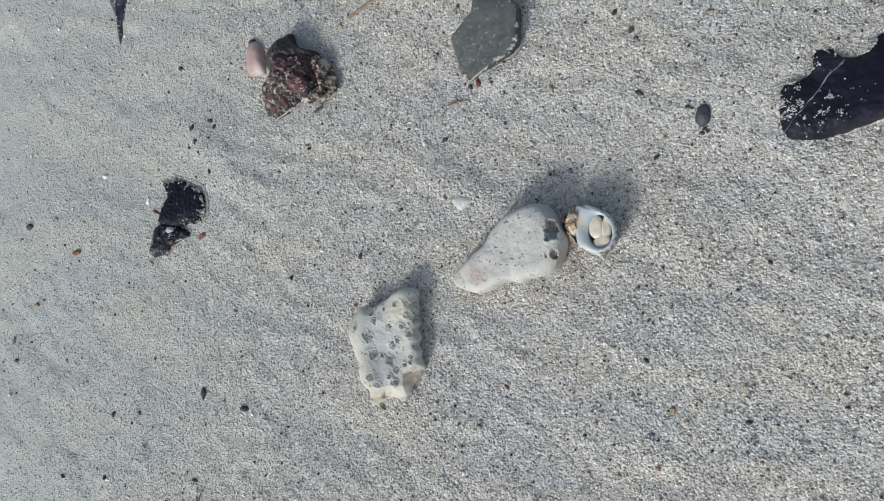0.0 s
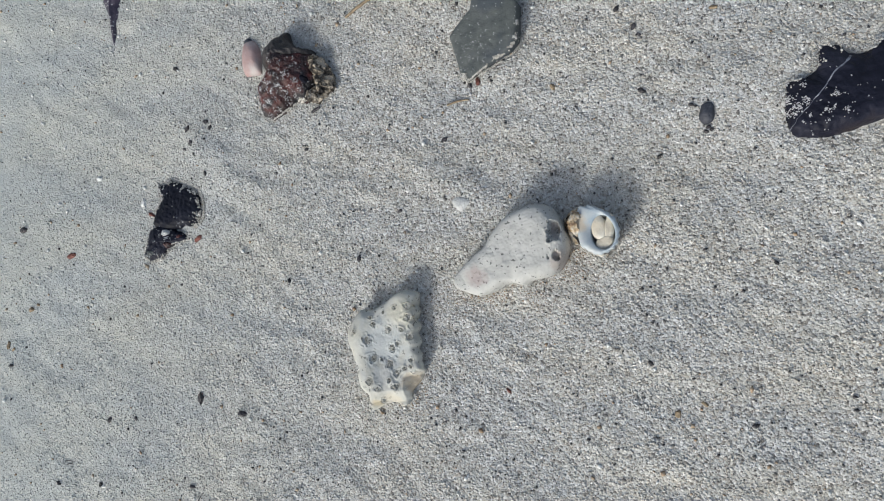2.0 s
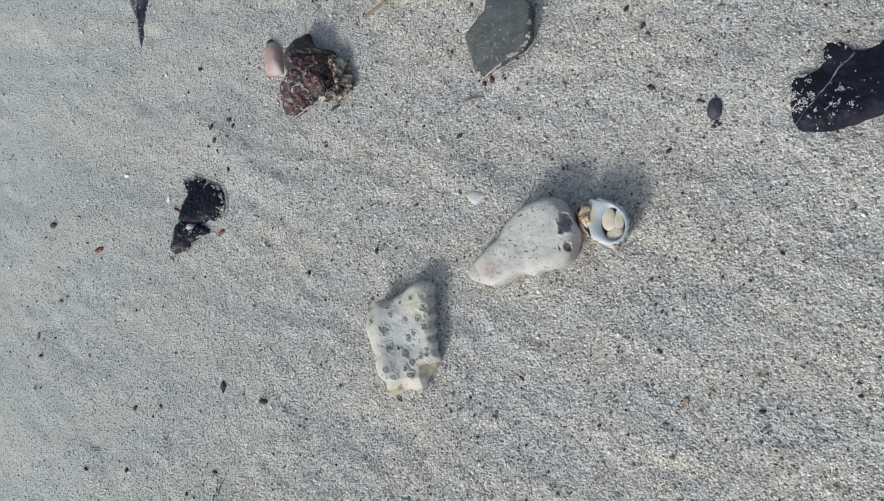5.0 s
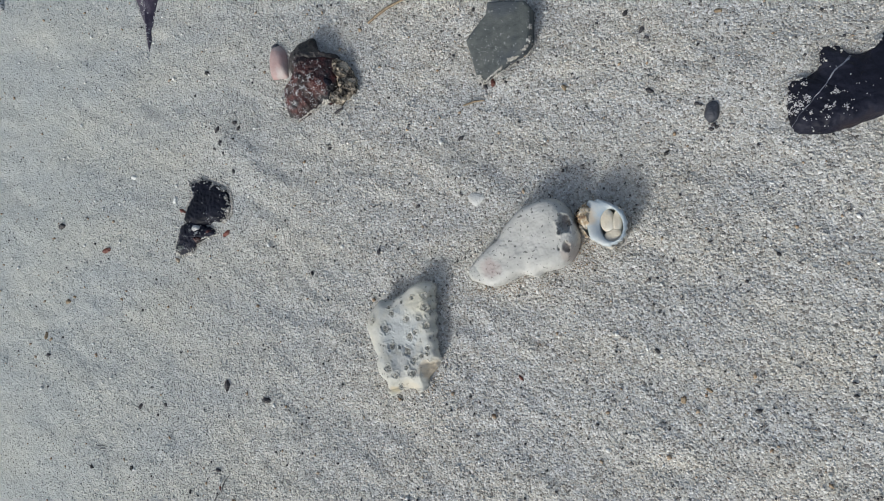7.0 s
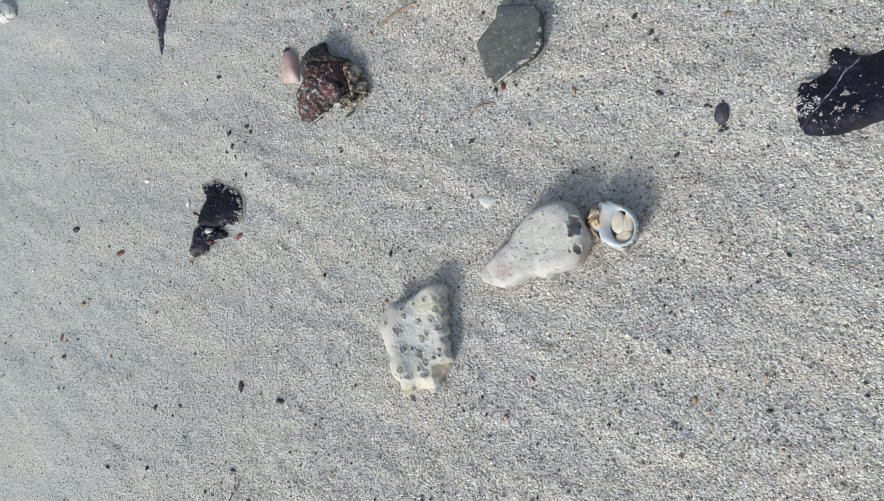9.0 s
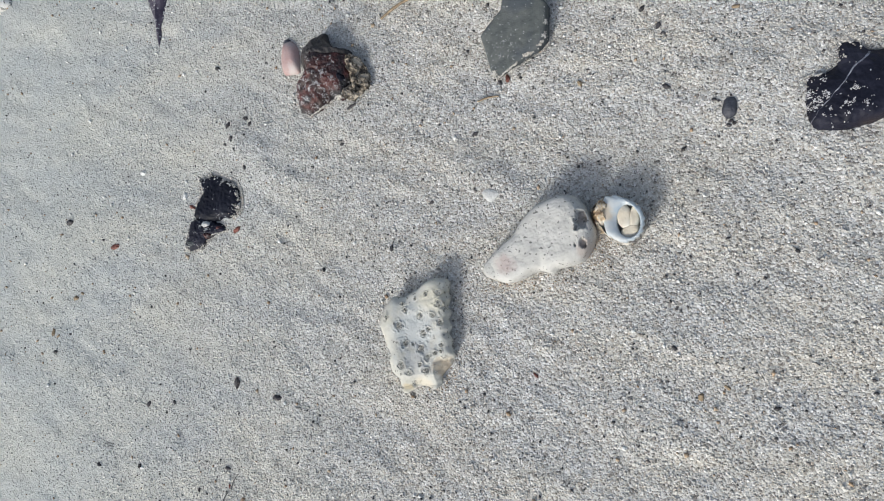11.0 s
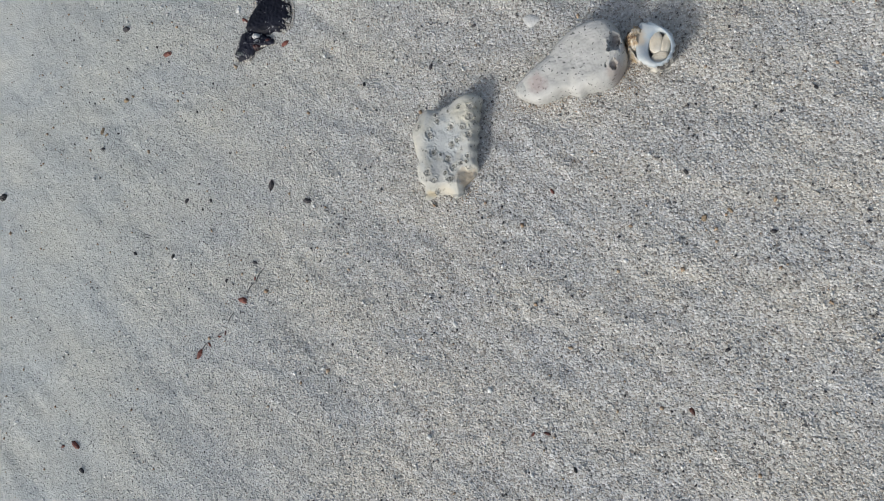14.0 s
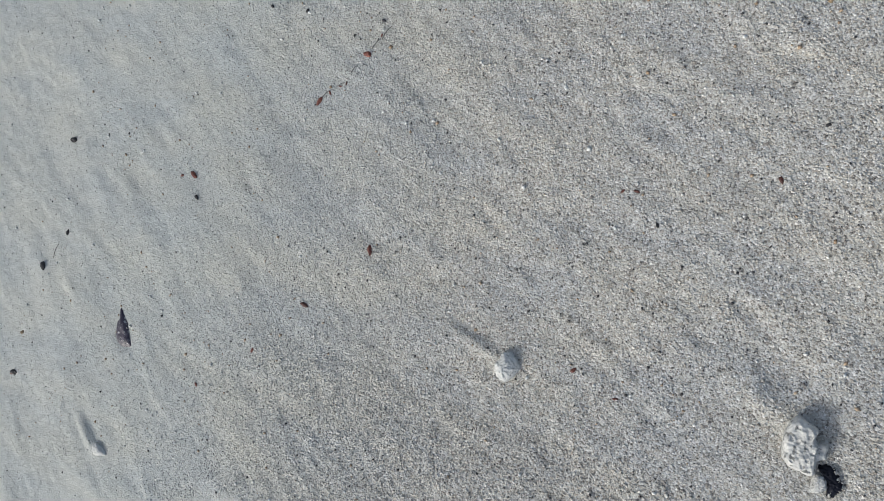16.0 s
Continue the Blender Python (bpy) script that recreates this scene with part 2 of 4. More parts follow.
M_PINK = surface("pink_shell", [(0.3, (0.35, 0.215, 0.20)), (0.5, (0.40, 0.285, 0.27)), (0.72, (0.44, 0.385, 0.37))], 130, 0.55, 1200, 0.3, stain=((0.41, 0.39, 0.385), 60, 0.58, 0.75))
M_PURPLE = surface("purple_shell", [(0.3, (0.018, 0.014, 0.030)), (0.55, (0.050, 0.040, 0.062)), (0.75, (0.16, 0.14, 0.17))], 220, 0.4, 900, 0.5, grime=((0.42, 0.42, 0.42), 520, 0.66))
M_PEBBLE = surface("slate_pebble", [(0.3, (0.024, 0.026, 0.036)), (0.6, (0.060, 0.064, 0.080))], 300, 0.6, 1500, 0.5)
M_WHITE = surface("white_pebble", [(0.3, (0.58, 0.58, 0.555)), (0.6, (0.78, 0.78, 0.76))], 260, 0.65, 1500, 0.5, 0.0005)
M_NUB = surface("knobbly_white_pebble", [(0.3, (0.46, 0.46, 0.445)), (0.6, (0.62, 0.62, 0.605))], 300, 0.65, 1500, 0.5, 0.0005, grime=((0.25, 0.25, 0.24), 500, 0.64))
M_CHALK = surface("chalky_pebble", [(0.3, (0.42, 0.42, 0.405)), (0.6, (0.56, 0.56, 0.545))], 300, 0.7, 1500, 0.5, 0.0005)
M_PUMICE = surface("pale_coral_rubble", [(0.3, (0.42, 0.415, 0.40)), (0.5, (0.54, 0.535, 0.515)), (0.7, (0.63, 0.625, 0.605))], 190, 0.85, 1100, 0.6, 0.0006, grime=((0.20, 0.20, 0.19), 480, 0.61))
M_STRAW = surface("dry_straw", [(0.3, (0.15, 0.105, 0.062)), (0.6, (0.34, 0.26, 0.165))], 500, 0.7, 2000, 0.4)
M_CRUMB = surface("red_plant_crumb", [(0.3, (0.045, 0.015, 0.012)), (0.55, (0.14, 0.042, 0.028)), (0.75, (0.25, 0.115, 0.08))], 700, 0.6, 2000, 0.5, spread=0.5)
M_AMBER = surface("amber_grain", [(0.3, (0.20, 0.125, 0.07)), (0.45, (0.34, 0.24, 0.15)), (0.6, (0.45, 0.36, 0.26))], 260, 0.5, 2000, 0.3)
M_GRIT = surface("dark_grit", [(0.3, (0.010, 0.010, 0.014)), (0.6, (0.045, 0.040, 0.042))], 800, 0.55, 2000, 0.5, spread=0.6)


# ---- sand bed ----
def field(seed):
    """A smooth random height field without repeats in sight."""
    table = np.random.RandomState(seed).rand(96, 96) * 2 - 1

    def at(x, y):
        ix, iy = np.floor(x).astype(int), np.floor(y).astype(int)
        u, v = x - ix, y - iy
        u, v = u * u * u * (u * (u * 6 - 15) + 10), v * v * v * (v * (v * 6 - 15) + 10)
        g = lambda i, j: table[(ix + i) % 96, (iy + j) % 96]
        return (g(0, 0) * (1 - u) + g(1, 0) * u) * (1 - v) + (g(0, 1) * (1 - u) + g(1, 1) * u) * v
    return at


FIELDS = [field(s) for s in range(5)]
# Mounds (+) and hollows (-): x, y, radius along and across, turn in degrees, height, all in metres.
MOUNDS = ((0.121, 0.047, 0.020, 0.011, 35, 0.0018), (0.146, 0.056, 0.016, 0.008, 12, 0.0007), (0.154, 0.064, 0.016, 0.007, 15, -0.0016), (0.020, 0.018, 0.020, 0.007, -30, 0.0018), (-0.085, 0.045, 0.030, 0.010, -40, 0.0016),
          (0.086, -0.030, 0.050, 0.020, -25, 0.0006), (0.060, -0.075, 0.060, 0.008, -28, -0.0003), (-0.030, -0.066, 0.045, 0.008, -12, -0.0008),
          (0.100, 0.022, 0.030, 0.012, -30, -0.0014), (0.036, 0.058, 0.012, 0.005, 28, 0.0022), (-0.0132, -0.2138, 0.014, 0.0026, -15, -0.0009), (-0.012, -0.2185, 0.014, 0.003, -15, 0.0011),
          (-0.219, -0.335, 0.010, 0.0035, -36, -0.0010), (-0.223, -0.338, 0.013, 0.004, -36, 0.0026), (0.098, -0.203, 0.018, 0.006, -32, 0.0011),
          (0.104, -0.192, 0.026, 0.007, -30, -0.0007), (-0.060, -0.120, 0.060, 0.012, -50, -0.0010))


def fineness(x):
    """0 on the coarse sand in the east, 1 on the fine, wind-smoothed sand in the west."""
    return np.clip((-0.07 - np.asarray(x, float)) / 0.14, 0, 1)


def ground_z(x, y):
    x, y = np.asarray(x, float), np.asarray(y, float)
    a, b = 0.91 * x - 0.41 * y, 0.41 * x + 0.91 * y
    c, d = 0.72 * x - 0.69 * y, 0.69 * x + 0.72 * y
    low = np.clip((-0.09 - y) / 0.10, 0, 1) * fineness(x)
    z = 0.0010 * FIELDS[0](x * 14 + 31, y * 14 + 17) + 0.00042 * FIELDS[1](a * 22 + 40, b * 60 + 40)
    z = z + 0.00032 * FIELDS[2](a * 75 + 40, b * 170 + 20) * (1 - 0.3 * fineness(x)) + 0.00022 * FIELDS[3](x * 330 + 50, y * 330 + 50) * (1 - 0.45 * fineness(x))
    z = z + 0.00020 * FIELDS[1](c * 120 + 7, d * 300 + 9) * (1 - 0.35 * fineness(x))
    z = z + 0.00045 * FIELDS[4](c * 26 + 12, d * 95 + 30) * low
    for mx, my, ra, rb, turn, h in MOUNDS:
        c, s = math.cos(radians(turn)), math.sin(radians(turn))
        u, v = ((x - mx) * c + (y - my) * s) / ra, (-(x - mx) * s + (y - my) * c) / rb
        z = z + h * np.exp(-(u * u + v * v) * 1.2)
    return z


def mesh_from(name, verts, faces):
    """A mesh from arrays of corners and of faces that all have as many corners."""
    me = bpy.data.meshes.new(name)
    nv, nf, w = len(verts), len(faces), faces.shape[1]
    me.vertices.add(nv)
    me.vertices.foreach_set("co", verts.astype(np.float32).ravel())
    me.loops.add(nf * w)
    me.loops.foreach_set("vertex_index", faces.astype(np.int32).ravel())
    me.polygons.add(nf)
    me.polygons.foreach_set("loop_start", np.arange(0, nf * w, w, dtype=np.int32))
    me.polygons.foreach_set("loop_total", np.full(nf, w, dtype=np.int32))
    me.update(calc_edges=True)
    return me


def spaced(low, high, step):
    """Close steps over the beach in view, then ever wider ones out to the horizon."""
    mid = np.arange(low, high, step)
    out = np.cumsum(step * 1.45 ** np.arange(1, 34))
    out = out[out < 900]
    return np.r_[(low - out)[::-1], mid, mid[-1] + out]


gx, gy = spaced(-0.43, 0.20, 0.0014), spaced(-0.44, 0.19, 0.0014)
XX, YY = np.meshgrid(gx, gy)
ii = np.arange(len(gx) * len(gy)).reshape(len(gy), len(gx))
quads = np.stack([ii[:-1, :-1], ii[:-1, 1:], ii[1:, 1:], ii[1:, :-1]], -1).reshape(-1, 4)
me = mesh_from("ground", np.stack([XX, YY, ground_z(XX, YY)], -1).reshape(-1, 3), quads)
me.polygons.foreach_set("use_smooth", np.ones(len(quads), dtype=bool))
me.materials.append(M_BED)
tagged(new("ground", me), "pale grey-tan beach sand with low wind ripples", "sand", kind="structure")

OCTA = np.array([(1, 0, 0), (-1, 0, 0), (0, 1, 0), (0, -1, 0), (0, 0, 1), (0, 0, -1)], float)
OCTA_F = np.array([(0, 2, 4), (2, 1, 4), (1, 3, 4), (3, 0, 4), (2, 0, 5), (1, 2, 5), (3, 1, 5), (0, 3, 5)])
TETRA = np.array([(1, 1, 1), (-1, -1, 1), (-1, 1, -1), (1, -1, -1)], float) * 0.75
TETRA_F = np.array([(0, 2, 1), (0, 1, 3), (0, 3, 2), (1, 2, 3)])


def grains(name, x, y, z, size, seed, form=OCTA, form_f=OCTA_F, long=0.5):
    """Many small angular grains at the places given, each turned and shaped by chance, as one mesh."""
    r = np.random.RandomState(seed)
    n, w = len(x), len(form)
    v = form[None] * (1 + 0.35 * (r.rand(n, w, 1) - 0.5)) * (1 - long + 2 * long * r.rand(n, 1, 3)) + 0.25 * (r.rand(n, w, 3) - 0.5)
    q = r.normal(size=(n, 4))
    q /= np.linalg.norm(q, axis=1)[:, None]
    k, a, b, c = q.T
    rot = np.stack([1 - 2 * (b * b + c * c), 2 * (a * b - c * k), 2 * (a * c + b * k), 2 * (a * b + c * k), 1 - 2 * (a * a + c * c), 2 * (b * c - a * k),
                    2 * (a * c - b * k), 2 * (b * c + a * k), 1 - 2 * (a * a + b * b)], -1).reshape(n, 3, 3)
    v = np.einsum("nij,nkj->nki", rot, v) * np.asarray(size).reshape(-1, 1, 1)
    v += np.stack([x, y, z], -1)[:, None]
    f = (form_f[None] + w * np.arange(n)[:, None, None]).reshape(-1, 3)
    return mesh_from(name, v.reshape(-1, 3), f)


def strewn(n, seed, x0, x1, y0, y1):
    r = np.random.RandomState(seed)
    return x0 + (x1 - x0) * r.rand(n), y0 + (y1 - y0) * r.rand(n), r


def packed(step, seed, x0, x1, y0, y1):
    """Places about one step apart, jogged by chance."""
    r = np.random.RandomState(seed)
    x, y = np.meshgrid(np.arange(x0, x1, step), np.arange(y0, y1, step))
    x = x + (np.arange(len(x)) % 2)[:, None] * step / 2
    return (x + step * 1.5 * (r.rand(*x.shape) - 0.5)).ravel(), (y + step * 1.5 * (r.rand(*y.shape) - 0.5)).ravel(), r


def stuff(name, me, material, label, category):
    me.materials.append(material)
    return tagged(new(name, me), label, category, kind="stuff")


x1, y1, r = packed(0.00078, 11, -0.14, 0.165, -0.245, 0.145)
size = (0.00025 + 0.00034 * r.rand(len(x1)) ** 1.8) * (1 - 0.20 * fineness(x1))
stuff("sand_grains", grains("sand_grains", x1, y1, ground_z(x1, y1) + size * (r.rand(len(x1)) * 0.45 - 0.40), size, 5, long=0.62), M_GRAIN, "loose coarse grains of white, tan and grey sand", "sand")
x1, y1, r = packed(0.00090, 12, -0.25, -0.14, -0.36, 0.145)
x2, y2, _ = packed(0.00125, 13, -0.40, -0.25, -0.41, 0.00)
x3, y3, _ = packed(0.00082, 14, -0.14, 0.165, -0.33, -0.245)
x1, y1 = np.r_[x1, x2, x3], np.r_[y1, y2, y3]
size = (0.00030 + 0.00034 * r.rand(len(x1)) ** 1.8) * (1 - 0.15 * fineness(x1))
stuff("fine_sand_grains", grains("fine_sand_grains", x1, y1, ground_z(x1, y1) + size * (r.rand(len(x1)) * 0.40 - 0.32 - 0.34 * fineness(x1)), size, 8, TETRA, TETRA_F, 0.6), M_GRAIN, "fine pale grains of sand smoothed by wind", "sand")

x1, y1, r = strewn(15000, 21, -0.40, 0.17, -0.40, 0.15)
keep = r.rand(len(x1)) < np.clip(1.0 + x1 * 5.0, 0.16, 1)
x1, y1 = x1[keep], y1[keep]
size = 0.00020 + 0.00040 * r.rand(len(x1)) ** 4
stuff("dark_sand_grains", grains("dark_sand_grains", x1, y1, ground_z(x1, y1) + size * 0.6, size, 6), M_GRIT, "fine black grit scattered over the pale sand", "grit")

x1, y1, r = strewn(2600, 25, -0.40, 0.17, -0.40, 0.15)
size = 0.0003 + 0.0006 * r.rand(len(x1)) ** 3
stuff("shell_grit", grains("shell_grit", x1, y1, ground_z(x1, y1) + size * 0.4, size, 7), M_WHITE, "tiny white bits of crushed shell in the sand", "grit")

x1, y1, r = strewn(1300, 27, -0.30, 0.17, -0.36, 0.15)
size = 0.0003 + 0.0006 * r.rand(len(x1)) ** 3
# Tan grains along the foot of shell and coral paint in warm bounced light.
for cx, cy, wide, deep, n in ((0.030, -0.0200, 0.010, 0.0020, 170), (0.052, -0.013, 0.006, 0.003, 90), (-0.0005, -0.052, 0.003, 0.005, 110), (0.058, -0.008, 0.004, 0.004, 80)):
    x1, y1, size = np.r_[x1, cx + wide * r.normal(size=n)], np.r_[y1, cy + deep * r.normal(size=n)], np.r_[size, 0.00020 + 0.00012 * r.rand(n)]
stuff("amber_sand_grains", grains("amber_sand_grains", x1, y1, ground_z(x1, y1) + size * 0.3, size, 9), M_AMBER, "sparse amber and rusty brown sand grains, clustered to paint bounced light", "grit")


# ---- shaping ----
def smooth_loop(points, n, soft=True):
    """n points round a closed outline, on a curve through its corners or along its straight sides."""
    p = np.array(points, float)
    m = len(p)
    t = np.arange(n) * m / n
    i, u = np.floor(t).astype(int), (t % 1)[:, None]
    a, b, c, d = p[(i - 1) % m], p[i % m], p[(i + 1) % m], p[(i + 2) % m]
    if not soft:
        return b + (c - b) * u
    return 0.5 * (2 * b + (c - a) * u + (2 * a - 5 * b + 4 * c - d) * u * u + (3 * b - a - 3 * c + d) * u ** 3)


def lump(outline, height, peak=(0, 0), around=96, rings=26, flat=2.2, sink=4.0, rough=0.35, fine=0.12, size=7.0, seed=0, soft=True, shape=None, under=0.0):
    """A stone in millimetres: an outline that rises to a crown of the given height and goes on below the sand. height: a number or a function of x, y.
    flat: 2 is a dome, more is a flatter top with steeper sides. shape: a function (x, y, z) -> z that carves the top. under: the height of the widest girth, below which the sides draw in. Returned in metres."""
    ring = smooth_loop(outline, around, soft)
    peak = np.array(peak, float)
    bm = bmesh.new()
    rows = []
    levels = [(0.80, -sink), (0.95, -sink * 0.5)] + [(math.sin((1 - k / rings) * math.pi / 2) if k else 1.0, None) for k in range(rings)]
    if under:
        levels[:2] = [(0.80, -sink), (0.84, 0.0), (0.91, under * 0.4), (0.97, under * 0.8)]
    shift = Vector((seed * 13.7, seed * 5.1, seed * 3.3))
    for s, low in levels:
        row = []
        for q in ring:
            x, y = peak + (q - peak) * s
            top = height(x, y) if callable(height) else height
            z = low if low is not None else under + (top - under) * max(0.0, 1 - s ** flat) ** (1 / max(1.6, flat * 0.6))
            d = noise.noise_vector(Vector((x, y, z)) / size + shift) * rough * size * 0.35 + noise.noise_vector(Vector((x, y, z)) / (size * 0.22) + shift) * fine * size * 0.22
            x, y, z = x + d.x, y + d.y, z + d.z
            if shape and (low is None or low > 0.5):
                z = shape(x, y, z)
            row.append(bm.verts.new((x / 1000, y / 1000, z / 1000)))
        rows.append(row)
    for a, b in zip(rows, rows[1:]):
        for i in range(around):
            bm.faces.new((a[i], a[(i + 1) % around], b[(i + 1) % around], b[i]))
    bm.faces.new(rows[-1])
    bm.faces.new(rows[0][::-1])
    return bm


def finish(name, bm, material, smooth=True):
    bmesh.ops.recalc_face_normals(bm, faces=bm.faces)
    for f in bm.faces:
        f.smooth = smooth
    me = bpy.data.meshes.new(name)
    bm.to_mesh(me)
    bm.free()
    me.materials.append(material)
    return me


def thing(name, bm, material, place, label, category, group="", smooth=True, kind=""):
    ob = new(name, finish(name, bm, material, smooth))
    ob.matrix_basis = place
    return tagged(ob, label, category, group, kind)


def part(name, bm, material, parent, label="", smooth=True):
    ob = new(name, finish(name, bm, material, smooth))
    ob.parent = parent
    return tagged(ob, label)


def on_sand(x, y, lift=0.0, turn=0.0):
    return pose(x, y, float(ground_z(x, y)) + lift, 0, 0, turn)


def top_of(ob):
    """A function that gives the height of the upper side of a mesh at x, y in millimetres, or None."""
    bm = bmesh.new()
    bm.from_mesh(ob.data)
    tree = BVHTree.FromBMesh(bm)
    bm.free()

    def at(x, y):
        hit = tree.ray_cast(Vector((x / 1000, y / 1000, 0.1)), Vector((0, 0, -1)))
        return None if hit[0] is None else hit[0].z * 1000
    return at


def dusted(ob, n, seed, keep, low=0.00009, high=0.00029):
    """Sand grains that lie on a stone where keep(x, y) says so, in its own millimetres."""
    r = np.random.RandomState(seed)
    at, box = top_of(ob), np.array([c[:] for c in ob.bound_box]) * 1000
    pts = []
    for _ in range(n * 12):
        x, y = box[:, 0].min() + np.ptp(box[:, 0]) * r.rand(), box[:, 1].min() + np.ptp(box[:, 1]) * r.rand()
        if len(pts) < n and r.rand() < keep(x, y) * (0.03 + 3.0 * max(0.0, noise.noise((x * 0.6, y * 0.6, seed * 1.7)) + 0.3 * noise.noise((x * 1.9, y * 1.9, seed * 2.3)) - 0.06)) and (z := at(x, y)) is not None:
            pts.append((x / 1000, y / 1000, z / 1000))
    p = np.array(pts)
    me = grains("sand_dusting", p[:, 0], p[:, 1], p[:, 2] + 0.0001, low + (high - low) * r.rand(len(p)), seed)
    me.materials.append(M_DUST)
    dust = new("sand_dusting", me)
    dust.parent = ob
    tagged(dust, "pale sand grains stuck to the stone", kind="stuff")


def banked(ob, n, seed, edge, reach):
    """Beach sand that laps over a stretch of a stone's edge in ragged tongues. edge and reach in millimetres."""
    r = np.random.RandomState(seed)
    at = top_of(ob)
    p = np.array(edge, float)
    legs = np.linalg.norm(np.diff(p, axis=0), axis=1)
    mid = p.mean(0)
    pts = []
    for _ in range(n * 5):
        i = r.choice(len(legs), p=legs / legs.sum())
        q = p[i] + (p[i + 1] - p[i]) * r.rand()
        inward = (mid - q) / max(1e-6, np.linalg.norm(mid - q))
        far = (r.rand() * 3.0 - 1.0) * reach
        limit = 0.1 + 1.7 * noise.noise((q[0] * 0.4, q[1] * 0.4, seed)) + 1.2 * noise.noise((q[0] * 1.3, q[1] * 1.3, seed))
        if far > reach * limit + reach * 1.2 * max(0.0, r.rand() - 0.85) / 0.15:
            continue
        x, y = q + inward * far
        z = at(x, y)
        floor = (float(ground_z(ob.matrix_basis.translation.x + x / 1000, ob.matrix_basis.translation.y + y / 1000)) - ob.matrix_basis.translation.z) * 1000
        pts.append((x / 1000, y / 1000, max(floor, -9 if z is None else z) / 1000))
        if len(pts) == n:
            break
    p = np.array(pts)
    me = grains("sand_bank", p[:, 0], p[:, 1], p[:, 2] + 0.00015, 0.00022 + 0.00022 * r.rand(len(p)), seed)
    me.materials.append(M_GRAIN)
    bank = new("sand_bank", me)
    bank.parent = ob
    tagged(bank, "coarse beach sand lapping over the edge", kind="stuff")


def patch(x, y, cx, cy, r):
    return math.exp(-((x - cx) ** 2 + (y - cy) ** 2) / (r * r))


# ---- the coral fragment ----
CORAL = ((-13.5, 6.8), (-11.9, 10.1), (-9.6, 13.2), (-7.6, 14.9), (-5.4, 14.5), (-3.0, 14.6), (0.2, 16.2), (3.0, 17.6), (6.0, 19.8), (9.7, 20.9), (13.3, 19.6), (13.6, 17.6), (12.7, 15.2), (13.6, 12.8), (12.4, 10.4), (13.6, 7.8),
         (12.5, 5.4), (13.5, 2.6), (12.6, 0.4), (13.6, -2.0), (13.2, -4.4), (14.0, -7.0), (12.6, -10.2), (8.9, -14.5), (8.2, -18.0), (5.8, -19.7), (2.6, -18.2), (-1.5, -19.4), (-5.5, -20.9), (-6.6, -18.2), (-7.0, -15.6), (-9.6, -12.8), (-10.4, -9.6), (-9.9, -6.3),
         (-11.4, -3.0), (-12.0, 0.4), (-13.2, 3.6))
PITS = ((11.0, 15.1, 1.3), (11.0, 11.0, 1.5), (10.9, 4.5, 1.3), (8.2, 7.2, 0.9), (6.3, 14.8, 0.9), (3.4, 7.3, 1.5), (6.1, 2.3, 0.9), (4.0, 1.0, 1.5), (-5.1, 4.0, 1.5),
        (-3.6, -2.5, 1.3), (2.4, -4.7, 1.5), (5.0, -8.0, 1.3), (-9.6, 7.1, 0.9), (-2.1, 9.4, 1.0), (-5.0, -10.5, 1.4), (-2.3, -13.2, 1.2), (4.2, -12.6, 1.3), (2.2, -10.3, 0.9),
        (8.2, -6.4, 0.9), (10.8, -3.6, 0.8), (-1.6, -17.4, 1.0), (-3.0, 11.8, 0.6), (1.8, 13.4, 0.5), (3.0, -12.6, 0.7), (-0.6, -3.0, 0.5), (10.4, -5.8, 0.6))


def coral_top(x, y):
    return 8.8 + 0.10 * y + 1.0 * math.exp(-((x + 8) / 5) ** 2) - 1.6 * math.exp(-((x - 2) ** 2 + (y + 2) ** 2) / 60) - (2.6 if y < -14 else 0) * min(1, (-14 - y) / 4)


def coral_pits(x, y, z):
    # The broken corner slopes down to the sand.
    edge = 7.0 + 0.6 * noise.noise((y * 0.5, 3.0, 1.0))
    z -= 5.0 * min(1.0, max(0.0, (x - edge) / 5.5) ** 0.8) * min(1, max(0, (-8.2 + 0.25 * (x - 8) + 0.8 * noise.noise((x * 0.7, y * 0.7, 2.0)) - y) / 1.6)) * (1 + 0.25 * noise.noise((x * 0.8, y * 0.8, 11.0)))
    z += 0.45 * noise.noise((x * 0.22, y * 0.22, 7.0)) + 0.04 * noise.noise((x * 1.1, y * 1.1, 3.0))
    for px, py, pr in PITS:
        d = math.hypot(x - px, y - py) / pr * (1 + 0.7 * noise.noise((x * 0.9, y * 0.9, px)))
        if d < 1.9:
            z += 0.22 * math.exp(-((d - 1.25) / 0.3) ** 2) - 0.36 * max(0.0, 1 - d ** 3)
    return z


